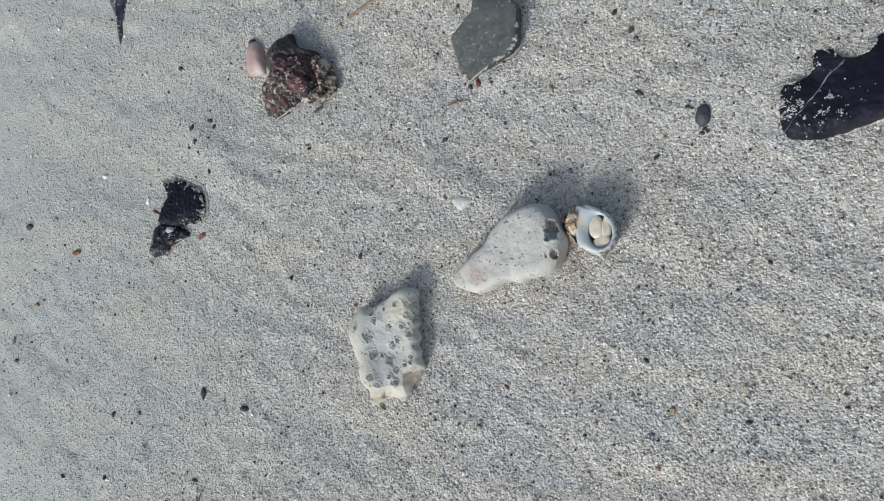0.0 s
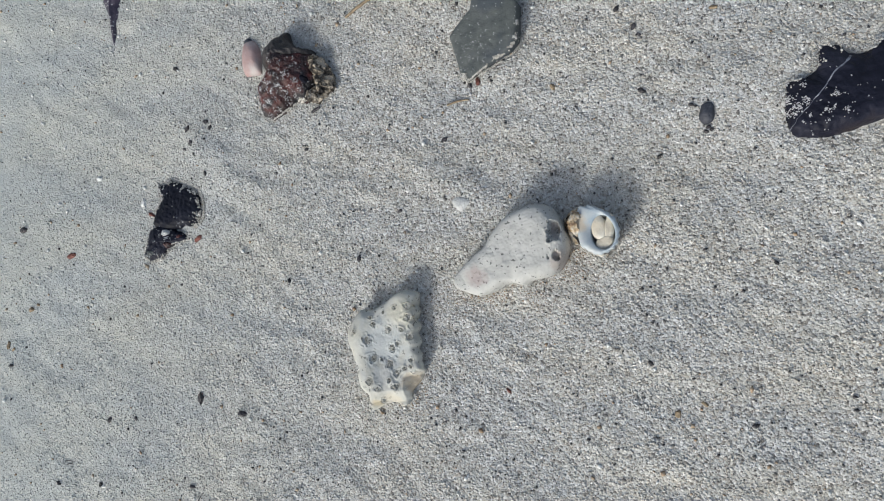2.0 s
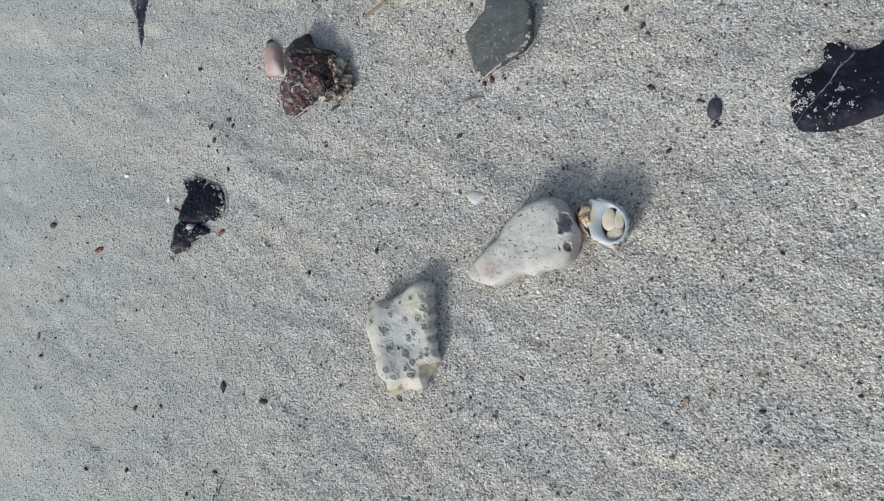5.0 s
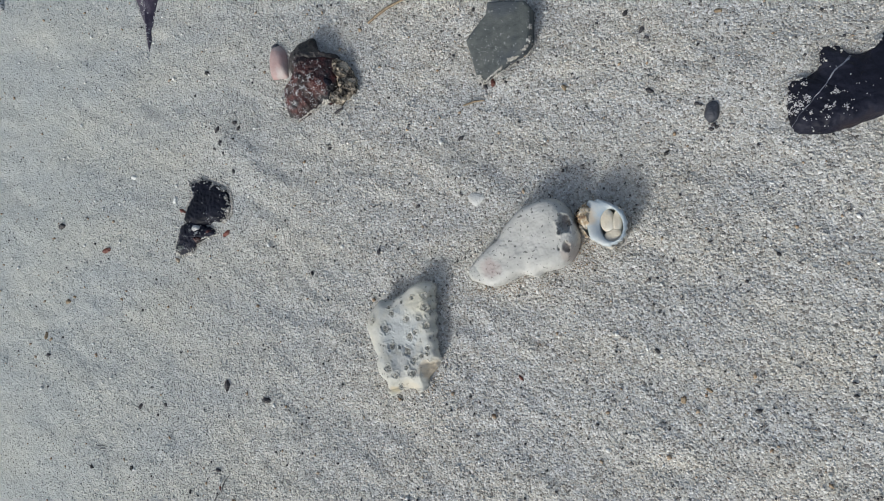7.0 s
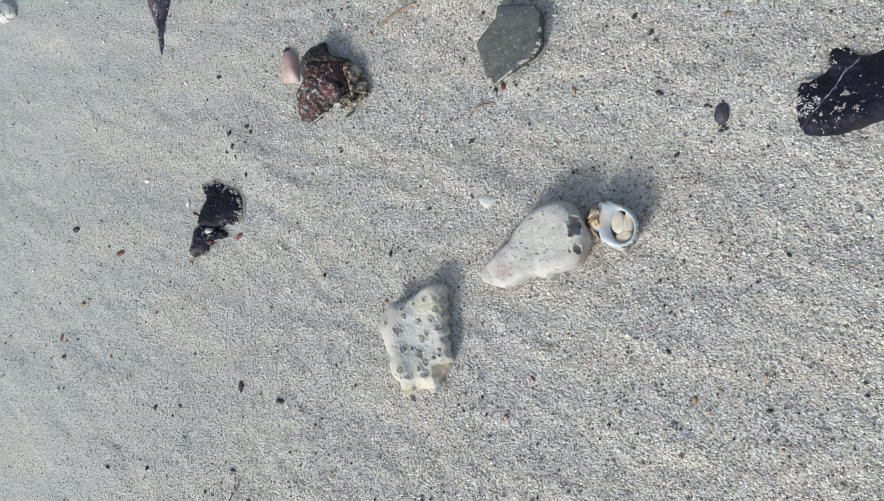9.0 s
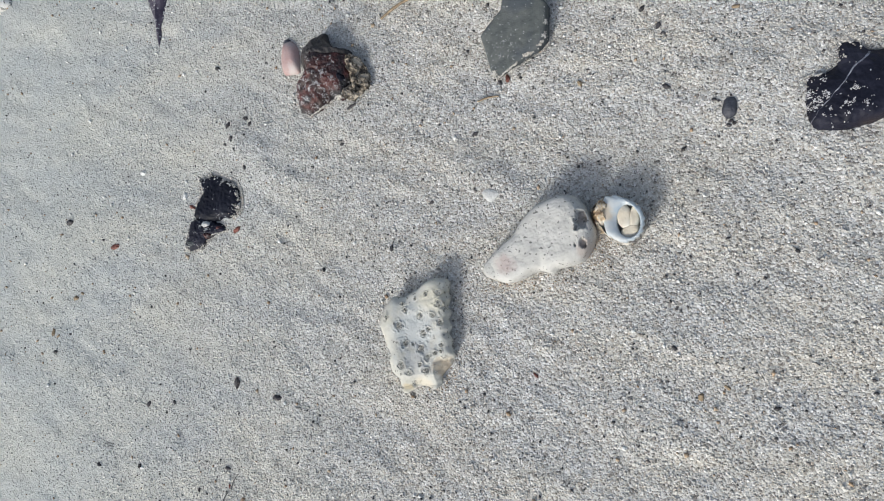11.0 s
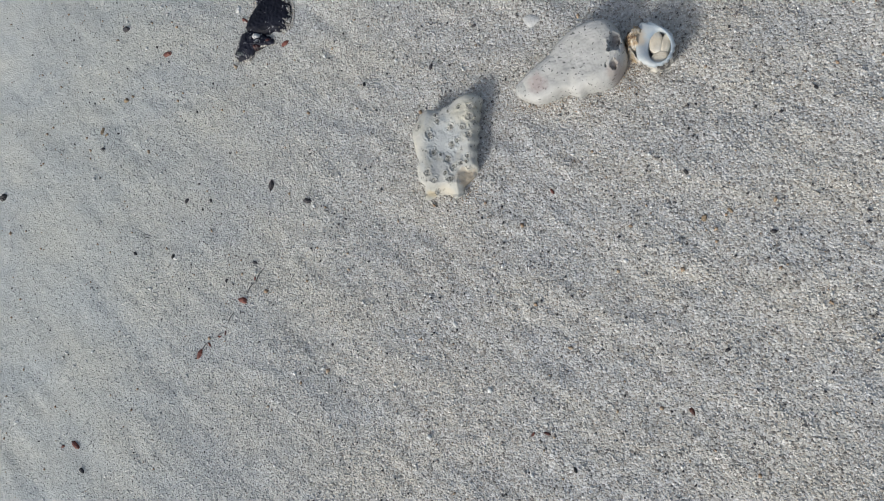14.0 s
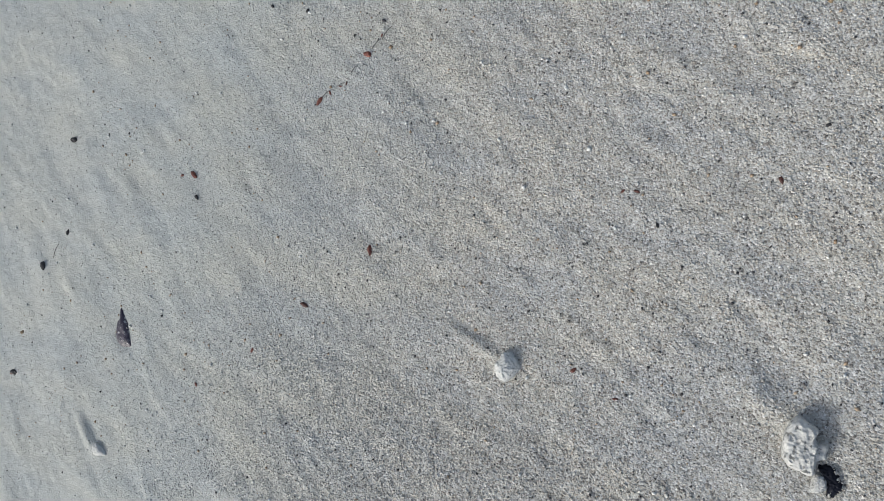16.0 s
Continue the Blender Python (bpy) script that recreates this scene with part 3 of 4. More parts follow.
coral = thing("coral_fragment", lump(CORAL, coral_top, (0, -1), 250, 84, 7, 3, 0.20, 0.06, 6, 3, True, coral_pits, 3.6), M_CORAL, on_sand(-0.0108, -0.0366, -0.0004),
              "bleached cream coral fragment with round pits, lying on sand", "coral")
at = top_of(coral)
for px, py, pr in PITS:
    z = at(px, py) + 0.14
    bm = bmesh.new()
    # A floor with thin radial ridges round a raised middle.
    hub = bm.verts.new((px / 1000, py / 1000, (z + 0.35) / 1000))
    rims = []
    for i in range(24):
        a = i * math.tau / 24
        w = pr * (0.88 + 0.45 * noise.noise((px + 1.2 * math.cos(a), py + 1.2 * math.sin(a), 5.0)))
        inner = bm.verts.new(((px + 0.45 * pr * math.cos(a)) / 1000, (py + 0.45 * pr * math.sin(a)) / 1000, (z + (0.40 if i % 2 else 0.05) + 0.2 * noise.noise((px * 3, py * 3, i * 0.9))) / 1000))
        outer = bm.verts.new(((px + w * math.cos(a)) / 1000, (py + w * math.sin(a)) / 1000, (z + (0.38 if i % 2 else 0.12) + 0.25 * noise.noise((px * 2, py * 4, i * 1.3))) / 1000))
        rims.append((inner, outer))
    for (a, b), (c, d) in zip(rims, rims[1:] + rims[:1]):
        bm.faces.new((hub, a, c))
        bm.faces.new((a, b, d, c))
    pit = part("corallite", bm, M_PIT, coral, "gritty grey pit with fine ridges", smooth=False)
    # Its raised rim, broken in places.
    bm = bmesh.new()
    rows = []
    for i in range(24):
        a = i * math.tau / 24
        w = pr * (0.98 + 0.45 * noise.noise((px + 1.2 * math.cos(a), py + 1.2 * math.sin(a), 5.0)))
        high = 0.16 + 0.5 * noise.noise((px + 1.5 * math.cos(a), py + 1.5 * math.sin(a), 9.0))
        rows.append([bm.verts.new(((px + (w + u) * math.cos(a)) / 1000, (py + (w + u) * math.sin(a)) / 1000, ((at(px + (w + u) * math.cos(a), py + (w + u) * math.sin(a)) or z) + v) / 1000))
                     for u, v in ((-0.10, -0.12), (0.0, high * 0.8), (0.16, high), (0.36, -0.10))])
    for a, b in zip(rows, rows[1:] + rows[:1]):
        for k in range(3):
            bm.faces.new((a[k], b[k], b[k + 1], a[k + 1]))
    part("rim", bm, M_CORAL, pit, "pale raised rim of the pit")
dusted(coral, 160, 30, lambda x, y: 0.8 * patch(x, y, 5, -9, 4) + 0.12 * patch(x, y, 0, 3, 9), 0.00008, 0.00020)

# ---- the worn shell ----
WORN = ((-20.2, -8.3), (-19.7, -11.3), (-16.0, -13.0), (-11.4, -14.3), (-5.9, -12.9), (-0.5, -10.7), (4.0, -11.6), (7.3, -10.3), (12.4, -9.7), (16.4, -7.5), (19.2, -3.3),
        (20.2, 2.2), (19.0, 7.3), (16.5, 11.4), (14.8, 13.5), (11.6, 14.3), (7.1, 14.0), (1.0, 11.7), (-4.6, 7.0), (-8.3, 2.1), (-11.8, -0.2), (-15.4, -3.1), (-18.7, -6.2))


def worn_top(x, y):
    along = (0.9 * x + 0.44 * y + 18) / 34
    return 6.5 + 7.0 * min(1, max(0, along)) ** 0.8


def worn_hole(x, y, z):
    d = math.hypot((x - 17.0) / 2.2, (y - 4.6) / 3.5) * (1 + 0.45 * noise.noise((x * 0.5, y * 0.5, 2.0)) + 0.16 * noise.noise((x * 1.3, y * 1.3, 6.0)))
    z += 0.25 * noise.noise((x * 0.3, y * 0.3, 12.0)) + 0.10 * noise.noise((x * 1.2, y * 1.2, 9.0)) + 0.7 * math.exp(-((d - 1.15) / 0.16) ** 2)
    z -= max(1.2, 3.8 - 0.8 * (x - 17)) * min(1.0, max(0.0, (1.0 - d) / 0.35))
    d = math.hypot((x - 16.9) / 1.7, (y + 3.1) / 1.15) * (1 + 0.8 * noise.noise((x * 0.8, y * 0.8, 4.0)))
    z -= 2.4 * min(1.0, max(0.0, (1.0 - d) / 0.3))
    z -= 1.1 * math.exp(-((x - 2.0) / 1.6) ** 2 - ((y + 9.5) / 3.2) ** 2)
    z += 0.8 * math.exp(-((0.44 * x - 0.9 * y + 1.0) / 2.2) ** 2) * math.exp(-((x + 12) / 5) ** 2)
    return z


worn = thing("worn_shell", lump(WORN, worn_top, (2.5, 0.5), 240, 84, 8.5, 3, 0.12, 0.06, 8, 5, True, worn_hole), M_WORN, on_sand(0.0363, -0.0051, -0.0006),
             "chalky white sea-worn shell, pitted, with a broken hollow end", "shell")
at = top_of(worn)


def bowl(cx, cy, rx, ry, z, depth, n=28):
    bm = bmesh.new()
    rows = []
    w = [1 + 0.28 * noise.noise((cx + 1.1 * math.cos(i * math.tau / n), cy + 1.1 * math.sin(i * math.tau / n), 4.0)) for i in range(n)]
    for k in range(7):
        s = 1 - k / 6.5
        rows.append([bm.verts.new(((cx + rx * s * w[i] * math.cos(i * math.tau / n)) / 1000, (cy + ry * s * w[i] * math.sin(i * math.tau / n)) / 1000, (z - depth * (1 - s * s) * w[i]) / 1000)) for i in range(n)])
    for a, b in zip(rows, rows[1:]):
        for i in range(n):
            bm.faces.new((a[i], a[(i + 1) % n], b[(i + 1) % n], b[i]))
    bm.faces.new(rows[-1])
    return bm


part("hollow", bowl(17.0, 4.6, 1.7, 2.8, (at(17.0, 4.6) or 4) + 0.7, 0.6), M_HOLLOW, worn, "grey-brown hollow of the shell")
part("hollow", bowl(16.9, -3.1, 1.2, 0.8, (at(16.9, -3.1) or 4) + 0.5, 0.4), M_HOLLOW, worn, "reddish-brown notch of the shell")
part("columella", lump(((-1.0, -2.4), (0.9, -2.0), (1.1, 0.4), (0.2, 2.4), (-0.8, 1.0)), 3.4, (0, 0), 28, 8, 2, 1, 0.2, 0.1, 3, 8), M_TOOTH, worn, "broken pinkish ridge inside the shell").location = (
    0.0176, -0.0013, 0.0050)

# ---- the small shell, mouth up ----
MOUTH = ((-8.3, 4.2), (-2.8, 8.0), (2.5, 6.8), (7.0, 3.3), (8.3, -1.7), (6.2, -6.3), (1.3, -8.0), (-3.3, -5.5), (-6.6, -0.9))
nerite = new("sea_snail_shell")
nerite.matrix_basis = on_sand(0.0650, -0.0011, -0.0010)
tagged(nerite, "small striped sea snail shell lying mouth up, with cream hermit crab claws", "shell")


def shell_ring(s, n=80):
    p = smooth_loop(MOUTH, n)
    for i in range(n):
        p[i] *= s * (1 + 0.022 * math.sin(i * math.tau * 22 / n) + 0.05 * noise.noise((i * 0.35, 2, 5)))
    return p


bm = bmesh.new()
rows = []
for k in range(15):
    a = k / 14 * math.pi / 2
    rows.append([bm.verts.new((x / 1000, y / 1000, (9.6 - 11.0 * math.sin(a)) / 1000)) for x, y in shell_ring(max(0.05, math.cos(a) ** 0.75) * (1 + 0.13 * math.sin(2 * a)))])
for a, b in zip(rows, rows[1:]):
    for i in range(80):
        bm.faces.new((a[i], a[(i + 1) % 80], b[(i + 1) % 80], b[i]))
part("body", bm, M_RIB, nerite, "ribbed shell body with black and white streaks")
bm = bmesh.new()
rows = []
out = shell_ring(1.0)
out[:, 0] = np.where(out[:, 0] < -4.2, -4.2 + (out[:, 0] + 4.2) * 0.3, out[:, 0])
hole = smooth_loop([(3.3 + 3.5 * math.cos(a) * (1 - 0.1 * math.sin(a)), -1.0 + 5.3 * math.sin(a)) for a in [2.25 - i * math.tau / 12 for i in range(12)]], 80)
for k in range(16):
    s = k / 15
    e = s * s * (3 - 2 * s)
    ring = out * (1 - e) + hole * e
    rows.append([bm.verts.new((x / 1000, y / 1000, (9.6 + 1.5 * math.sin(s * math.pi) ** 0.7 - 2.6 * max(0, s - 0.8) / 0.2 - 0.9 * math.exp(-((x + 1.5) / 2.4) ** 2 - ((y - 0.5) / 3.5) ** 2)) / 1000)) for x, y in ring])
for a, b in zip(rows, rows[1:]):
    for i in range(80):
        bm.faces.new((a[i], a[(i + 1) % 80], b[(i + 1) % 80], b[i]))
part("lip", bm, M_LIP, nerite, "glossy bluish-white lip and inner shelf")
part("hollow", bowl(3.3, -1.0, 4.0, 5.4, 8.0, 4.5, 36), M_HOLLOW, nerite, "dark inside of the shell mouth")
part("spire", lump(((-9.8, 2.0), (-9.2, 5.6), (-6.0, 8.4), (-1.0, 8.6), (-1.0, 5.8), (-3.2, 2.4), (-3.4, -2.4), (-6.8, -3.2)), 12.4, (-5.3, 3.4), 110, 30, 2.4, 0, 0.6, 0.7, 4, 9), M_SPIRE, nerite, "rubbed tan and brown spire")
# Cream lumps stand for the claws of a hermit crab filling the mouth.
for cx, cy, rx, ry, turn, z in ((1.8, 0.8, 2.5, 4.2, 8, 8.8), (5.1, 0.4, 1.7, 4.5, -6, 8.5), (3.3, -4.3, 3.1, 2.1, 24, 8.6)):
    c, s = math.cos(radians(turn)), math.sin(radians(turn))
    oval = [(rx * math.cos(a) * c - ry * math.sin(a) * s, rx * math.cos(a) * s + ry * math.sin(a) * c) for a in [i * math.tau / 10 for i in range(10)]]
    claw = part("claw", lump(oval, 1.5, (0, 0), 48, 14, 4.5, 2.5, 0.30, 0.12, 3, 3 + cx), M_CLAW, nerite, "smooth cream hermit crab claw")
    claw.location = (cx / 1000, cy / 1000, z / 1000)

# ---- stones and shells on the upper sand ----
RED = ((-15.9, -11.3), (-16.4, -6.8), (-13.2, -3.0), (-11.8, 3.3), (-12.8, 9.0), (-10.3, 11.8), (-6.5, 14.9), (-2.8, 16.4), (-1.1, 13.3), (1.8, 9.5), (8.0, 7.0), (9.6, 1.0),
       (8.0, -6.0), (5.0, -11.5), (1.0, -10.7), (-2.6, -13.3), (-6.9, -14.8), (-10.6, -16.4), (-14.8, -14.1))
red = thing("lava_rock", lump(RED, lambda x, y: 9.5 - 0.05 * x + 0.12 * y, (-4, 0), 140, 40, 2.6, 3, 0.5, 0.3, 7, 2), M_RED, on_sand(-0.0447, 0.0708, -0.0005),
            "rough dark red and black lava rock dusted with sand", "rock")
for outline, high, seed in ((((6.0, 0.0), (9.0, 6.6), (13.8, 1.4), (15.0, -2.5), (11.0, -3.6), (8.0, -3.0)), 6.0, 6), (((9.0, -2.0), (15.8, -3.4), (16.4, -7.0), (13.0, -10.6), (10.0, -9.0)), 5.4, 14),
                            (((5.6, -8.0), (9.6, -7.0), (11.4, -11.4), (8.0, -13.0), (4.8, -12.0)), 4.0, 22)):
    mid = np.mean(outline, 0)
    part("crust", lump(outline, high, mid, 110, 34, 2.6, 3, 1.3, 0.95, 4, seed), M_CRUST, red, "crumbly tan and olive crust")
part("knob", lump(((-12.6, 3.0), (-12.9, 9.2), (-9.5, 12.4), (-6.0, 15.4), (-2.8, 16.8), (-0.8, 13.0), (3.0, 9.0), (8.4, 6.8), (4.0, 3.4), (-4.0, 2.0)), 10.6, (-5, 8), 100, 28, 2.4, 3, 0.45, 0.35, 6, 44), M_DARK, red, "brownish-black knob of the rock")
part("shard", lump(((3.8, -3.6), (5.6, -2.0), (7.2, -4.2), (5.4, -5.8)), 8.0, (5.4, -4), 50, 14, 2.2, 2, 0.5, 0.3, 4, 46), M_BLACK, red, "glossy black chip in the rock")
banked(red, 500, 32, RED[12:18], 1.3)
dusted(red, 950, 31, lambda x, y: 0.9 * patch(x, y, -8, -9, 7) + 0.7 * patch(x, y, 0, -4, 6) + 0.06, 0.00010, 0.00026)
pink = thing("pink_shell", lump(((-4.3, -3.0), (-4.2, 3.0), (-3.0, 6.6), (0.6, 7.2), (3.7, 3.4), (4.4, -2.0), (4.2, -7.0), (0.4, -7.3), (-3.0, -6.9)), 3.6, (0, 1), 64, 20, 2.3, 2, 0.08, 0.05, 6, 4), M_PINK,
             on_sand(-0.0644, 0.0808), "small faded pink shell half sunk in sand", "shell")
part("apex", lump(((-2.0, -0.9), (-1.2, 1.2), (1.0, 1.3), (2.0, -0.5), (0.2, -1.5)), 1.6, (0, 0), 24, 7, 2, 1, 0.2, 0.1, 3, 3), M_PEBBLE, pink, "grey worn tip").location = (-0.0012, 0.0066, 0.0006)

FLAKE = ((-13.4, 2.8), (-9.0, 6.9), (-4.8, 10.7), (-3.7, 15.3), (4, 13.6), (11.5, 11.2), (13.4, 8.3), (12.9, 2), (12.2, -4.4), (9.5, -7.8), (3.0, -10.5), (-2, -12.9), (-6.8, -15.3), (-9.5, -12.6), (-11.3, -5.7))
flake = thing("slate_flake", lump(FLAKE, lambda x, y: 5.0 + 0.22 * x, (0, 0), 120, 30, 16, 2, 0.07, 0.09, 8, 7, False), M_SLATE, on_sand(0.0317, 0.0717, -0.0008),
              "flat angular grey-green slate flake on sand", "stone")
banked(flake, 900, 46, FLAKE[7:14], 1.0)
dusted(flake, 330, 33, lambda x, y: 0.10 + 0.6 * patch(x, y, -2, -5, 5) + 0.3 * patch(x, y, -8, 2, 4), 0.00008, 0.00024)

BIG = ((-12.2, -9.3), (-12.4, -4.7), (-13.2, 0.2), (-12.0, 5.6), (-8.5, 7.0), (-6.0, 6.4), (-3.0, 8.7), (-1.9, 13.3), (-0.8, 16.4), (4.2, 16.4), (6.4, 13.6), (8.7, 12.4), (11.6, 12.2), (13.8, 14.5), (15.3, 18.0), (22.0, 22.0), (31.0, 17.0), (30.0, 0.0),
       (22.0, -7.0), (12.8, -9.7), (4.6, -11.9), (-4.5, -12.9), (-10.1, -12.0))
big = thing("basalt_stone", lump(BIG, lambda x, y: 7.6 - 0.20 * y, (6, -3), 207, 50, 3.8, 5, 0.22, 0.20, 8, 11, False), M_BASALT, on_sand(0.1366, 0.0342, -0.0026),
            "blue-black basalt stone with a white vein, partly sand-covered", "stone")
at = top_of(big)
VEIN = np.array(((-11.5, -9.6), (-9.2, -6.5), (-4.7, -2.0), (-0.7, 2.5), (1.6, 6.1), (5.4, 8.9), (7.0, 10.9)))
VEIN_U = np.linspace(0, 1, len(VEIN))
bm = bmesh.new()
row = []
for i in range(90):
    u = i / 89
    x = np.interp(u, VEIN_U, VEIN[:, 0]) + 0.25 * noise.noise((u * 16, 2, 0))
    y = np.interp(u, VEIN_U, VEIN[:, 1]) + 0.25 * noise.noise((u * 16, 4, 0))
    w = 0.05 + 0.30 * u ** 1.5 + 0.13 * noise.noise((u * 14, 0, 3))
    ends = []
    for s in (-1, 0, 1):
        qx, qy = x - 0.74 * w * s, y + 0.67 * w * s
        z = at(qx, qy)
        ends.append(None if z is None else bm.verts.new((qx / 1000, qy / 1000, (z + (0.10 if s == 0 else 0.02)) / 1000)))
    if None not in ends:
        row.append(ends)
for a, b in zip(row, row[1:]):
    for i in (0, 1):
        bm.faces.new((a[i], b[i], b[i + 1], a[i + 1]))
part("vein", bm, M_VEIN, big, "thin white quartz vein")
dusted(big, 1500, 35, lambda x, y: 2.2 * patch(x, y, -11, -2, 3) + 1.8 * patch(x, y, -9.6, 4, 2.4) + 1.4 * patch(x, y, -7, -1, 1.6) + 1.6 * patch(x, y, -1, -5.4, 1.6) + 1.2 * patch(x, y, -2.8, -8, 1.2)
       + 1.2 * patch(x, y, 1, -0.3, 1.5) + 1.6 * patch(x, y, 3.7, -7.3, 1.5) + 0.5 * patch(x, y, 9, -1.4, 2) + 0.4 * patch(x, y, -6, -9, 3) + 0.004, 0.00010, 0.00028)
banked(big, 2200, 36, BIG[2:17], 2.2)

BLACK = ((-10.0, 8.8), (-6.4, 9.0), (-2.6, 10.0), (2.7, 7.8), (8.8, 5.3), (10.3, 2.0), (10.9, -1.2), (10.8, -6.7), (7.1, -9.7), (3.0, -9.2), (-0.6, -10.3), (-8.5, -9.8), (-12.7, -7.4), (-11.0, -2.2), (-8.4, 2.5))
black = thing("obsidian_stone", lump(BLACK, lambda x, y: 3.0 - 0.05 * y, (-1, -2), 150, 40, 3.6, 4, 0.32, 0.22, 6, 13), M_BLACK, on_sand(-0.1020, 0.0260, -0.0006), "glossy blue-black stone bedded in sand", "stone")
dusted(black, 300, 37, lambda x, y: 2.0 * patch(x, y, -8.5, 8, 2.4) + 0.9 * patch(x, y, 10, 0, 2.2) + 0.5 * patch(x, y, 10, -6, 2.2) + 0.2 * patch(x, y, 2, -9, 3) + 0.012)
banked(black, 1300, 38, (BLACK[13], BLACK[14]) + BLACK[:9], 1.7)
CHIP = ((-6.5, 5.1), (-1.1, 6.3), (5.5, 3.5), (9.5, 2.0), (10.8, -0.8), (4.3, -1.9), (1.6, -4.0), (-0.8, -7.0), (-6.1, -8.3), (-10.2, -6.3), (-8.4, 1.4))
chip = thing("dark_stone_chip", lump(CHIP, 2.9, (-3, -1), 90, 22, 3, 3, 0.4, 0.3, 5, 17), M_BASALT,
             on_sand(-0.1092, 0.0118, -0.0006), "small dark grey stone chip beside the black stone", "stone")
banked(chip, 420, 40, CHIP[3:] , 1.0)
for cx, cy, rx, ry, high, seed, paint, name, label in ((1.2, 2.4, 3.0, 1.7, 3.3, 61, M_CHALK, "pale_crust", "white salt crust on the chip"), (2.0, -2.0, 2.4, 1.7, 3.0, 63, M_RED, "red_patch", "rusty red patch on the chip"),
                                                   (7.4, 0.6, 2.0, 1.2, 2.5, 65, M_RED, "red_patch", "rusty red patch on the chip"), (-6.2, -5.0, 2.6, 2.0, 2.9, 67, M_SLATE, "green_patch", "grey-green patch on the chip")):
    oval = [(cx + rx * math.cos(a) * (1 + 0.4 * noise.noise((seed, a, 1))), cy + ry * math.sin(a) * (1 + 0.5 * noise.noise((seed, a, 4)))) for a in [i * math.tau / 11 for i in range(11)]]
    part(name, lump(oval, high, (cx, cy), 50, 14, 2.4, 1, 0.6, 0.5, 3, seed), paint, chip, label)
dusted(chip, 260, 39, lambda x, y: 0.8 * patch(x, y, 1, 3, 3) + 0.3 * patch(x, y, -6, -5, 3) + 0.05)

spike = thing("spiny_shell_shard", lump(((-9.5, 24.0), (-8.6, 17.0), (-7.0, 9.0), (-3.0, 0.0), (-0.9, -8.0), (0.2, -16.0), (1.2, -15.6), (2.3, -7.0), (4.6, 1.0), (6.8, 10.0), (7.8, 18.0), (6.0, 26.0), (-2, 29.0)), 3.6, (0, 14), 100, 20, 2.2, 3, 0.15, 0.1, 6, 19),
              M_PURPLE, on_sand(-0.1361, 0.1150, -0.0010), "dark purple pointed shell shard sunk in sand", "shell")
dusted(spike, 700, 41, lambda x, y: 0.9 * patch(x, y, -0.5, 4, 2) + 0.6 * patch(x, y, -0.5, 9, 2.2) + 0.4 * patch(x, y, 0, -8, 2))
thing("slate_pebble", lump(((-2.4, -1.4), (-1.9, 1.8), (-1.0, 3.2), (1.1, 3.5), (2.4, 1.8), (1.8, -2.2), (-0.6, -3.5)), 2.6, (0.3, 0), 60, 18, 2.8, 2, 0.30, 0.20, 3, 23), M_PEBBLE, on_sand(0.1022, 0.0337, -0.0003),
      "small dark slate pebble on sand", "pebble")
for x, y, s in ((102.4, 29.4, 0.9), (103.3, 28.6, 0.7), (101.6, 28.2, 0.8), (99.0, 36.6, 0.6), (97.6, 37.2, 0.7)):
    crumb = lump([(s * math.cos(i * math.tau / 9), s * 0.8 * math.sin(i * math.tau / 9)) for i in range(9)], s, (0.1, 0), 20, 7, 2, 0.5, 0.5, 0.5, 1.6, int(x * 10))
    thing("grit", crumb, M_GRIT, on_sand(x / 1000, y / 1000), "tiny black grit beside the slate pebble", "grit", "grit by the slate pebble")
thing("white_pebble", lump(((-3.5, 0.8), (-1.3, 2.6), (1.9, 1.9), (3.5, 0.3), (1.6, -1.8), (-0.9, -2.6)), 1.1, (0, 0), 40, 12, 2.3, 1.5, 0.1, 0.1, 4, 27), M_CHALK, on_sand(0.0196, 0.0133, -0.0001),
      "tiny flat white pebble on sand", "pebble")
thing("shell_chip", lump(((-7.5, 6.2), (0, 5.0), (3.7, 2.6), (5.5, -3.9), (-1.0, -6.2), (-6.2, -5.5), (-10, 0)), 4.0, (-2, -2), 50, 16, 2.5, 2, 0.3, 0.2, 5, 29), M_PUMICE, on_sand(-0.2345, 0.1428), "pale broken shell chip with brown edge", "shell")

# ---- things on the lower sand ----
white = thing("white_shell_pebble", lump(((-5.6, -1.6), (-3.9, 1.8), (-2.7, 5.1), (-0.5, 6.6), (4.0, 4.3), (5.6, 0.0), (4.4, -3.2), (1.0, -6.6), (-2.7, -5.6)), 4.8, (0, 0), 100, 32, 2.5, 3, 0.5, 0.4, 4, 31), M_NUB,
              on_sand(0.0037, -0.2231, -0.0004), "knobbly white pebble with a scoured groove behind it", "pebble")
RUBBLE = ((-4.5, 9.8), (-1.5, 8.8), (2.7, 7.3), (2.3, 4.4), (3.4, 2.8), (6.8, 2.9), (7.4, -1.5), (4.6, -3.6), (4.9, -7.8), (2.8, -9.0), (-0.2, -8.4), (-3.2, -7.8), (-5.8, -6.0), (-6.6, -2.5), (-7.2, 0.7), (-6.7, 5.7))
SOCKETS = ((-3.4, 6.6, 0.9), (-4.6, 2.0, 0.8), (-2.6, 1.8, 0.8), (0.6, 4.6, 0.9), (0.4, 1.0, 1.1), (-5.4, -3.0, 0.8), (-2.2, -1.8, 0.6), (1.4, -3.4, 0.8), (0.6, -6.2, 0.9), (2.4, -0.8, 0.7), (-3.0, -5.2, 0.7), (1.8, 6.4, 0.6), (3.2, -7.0, 0.5))


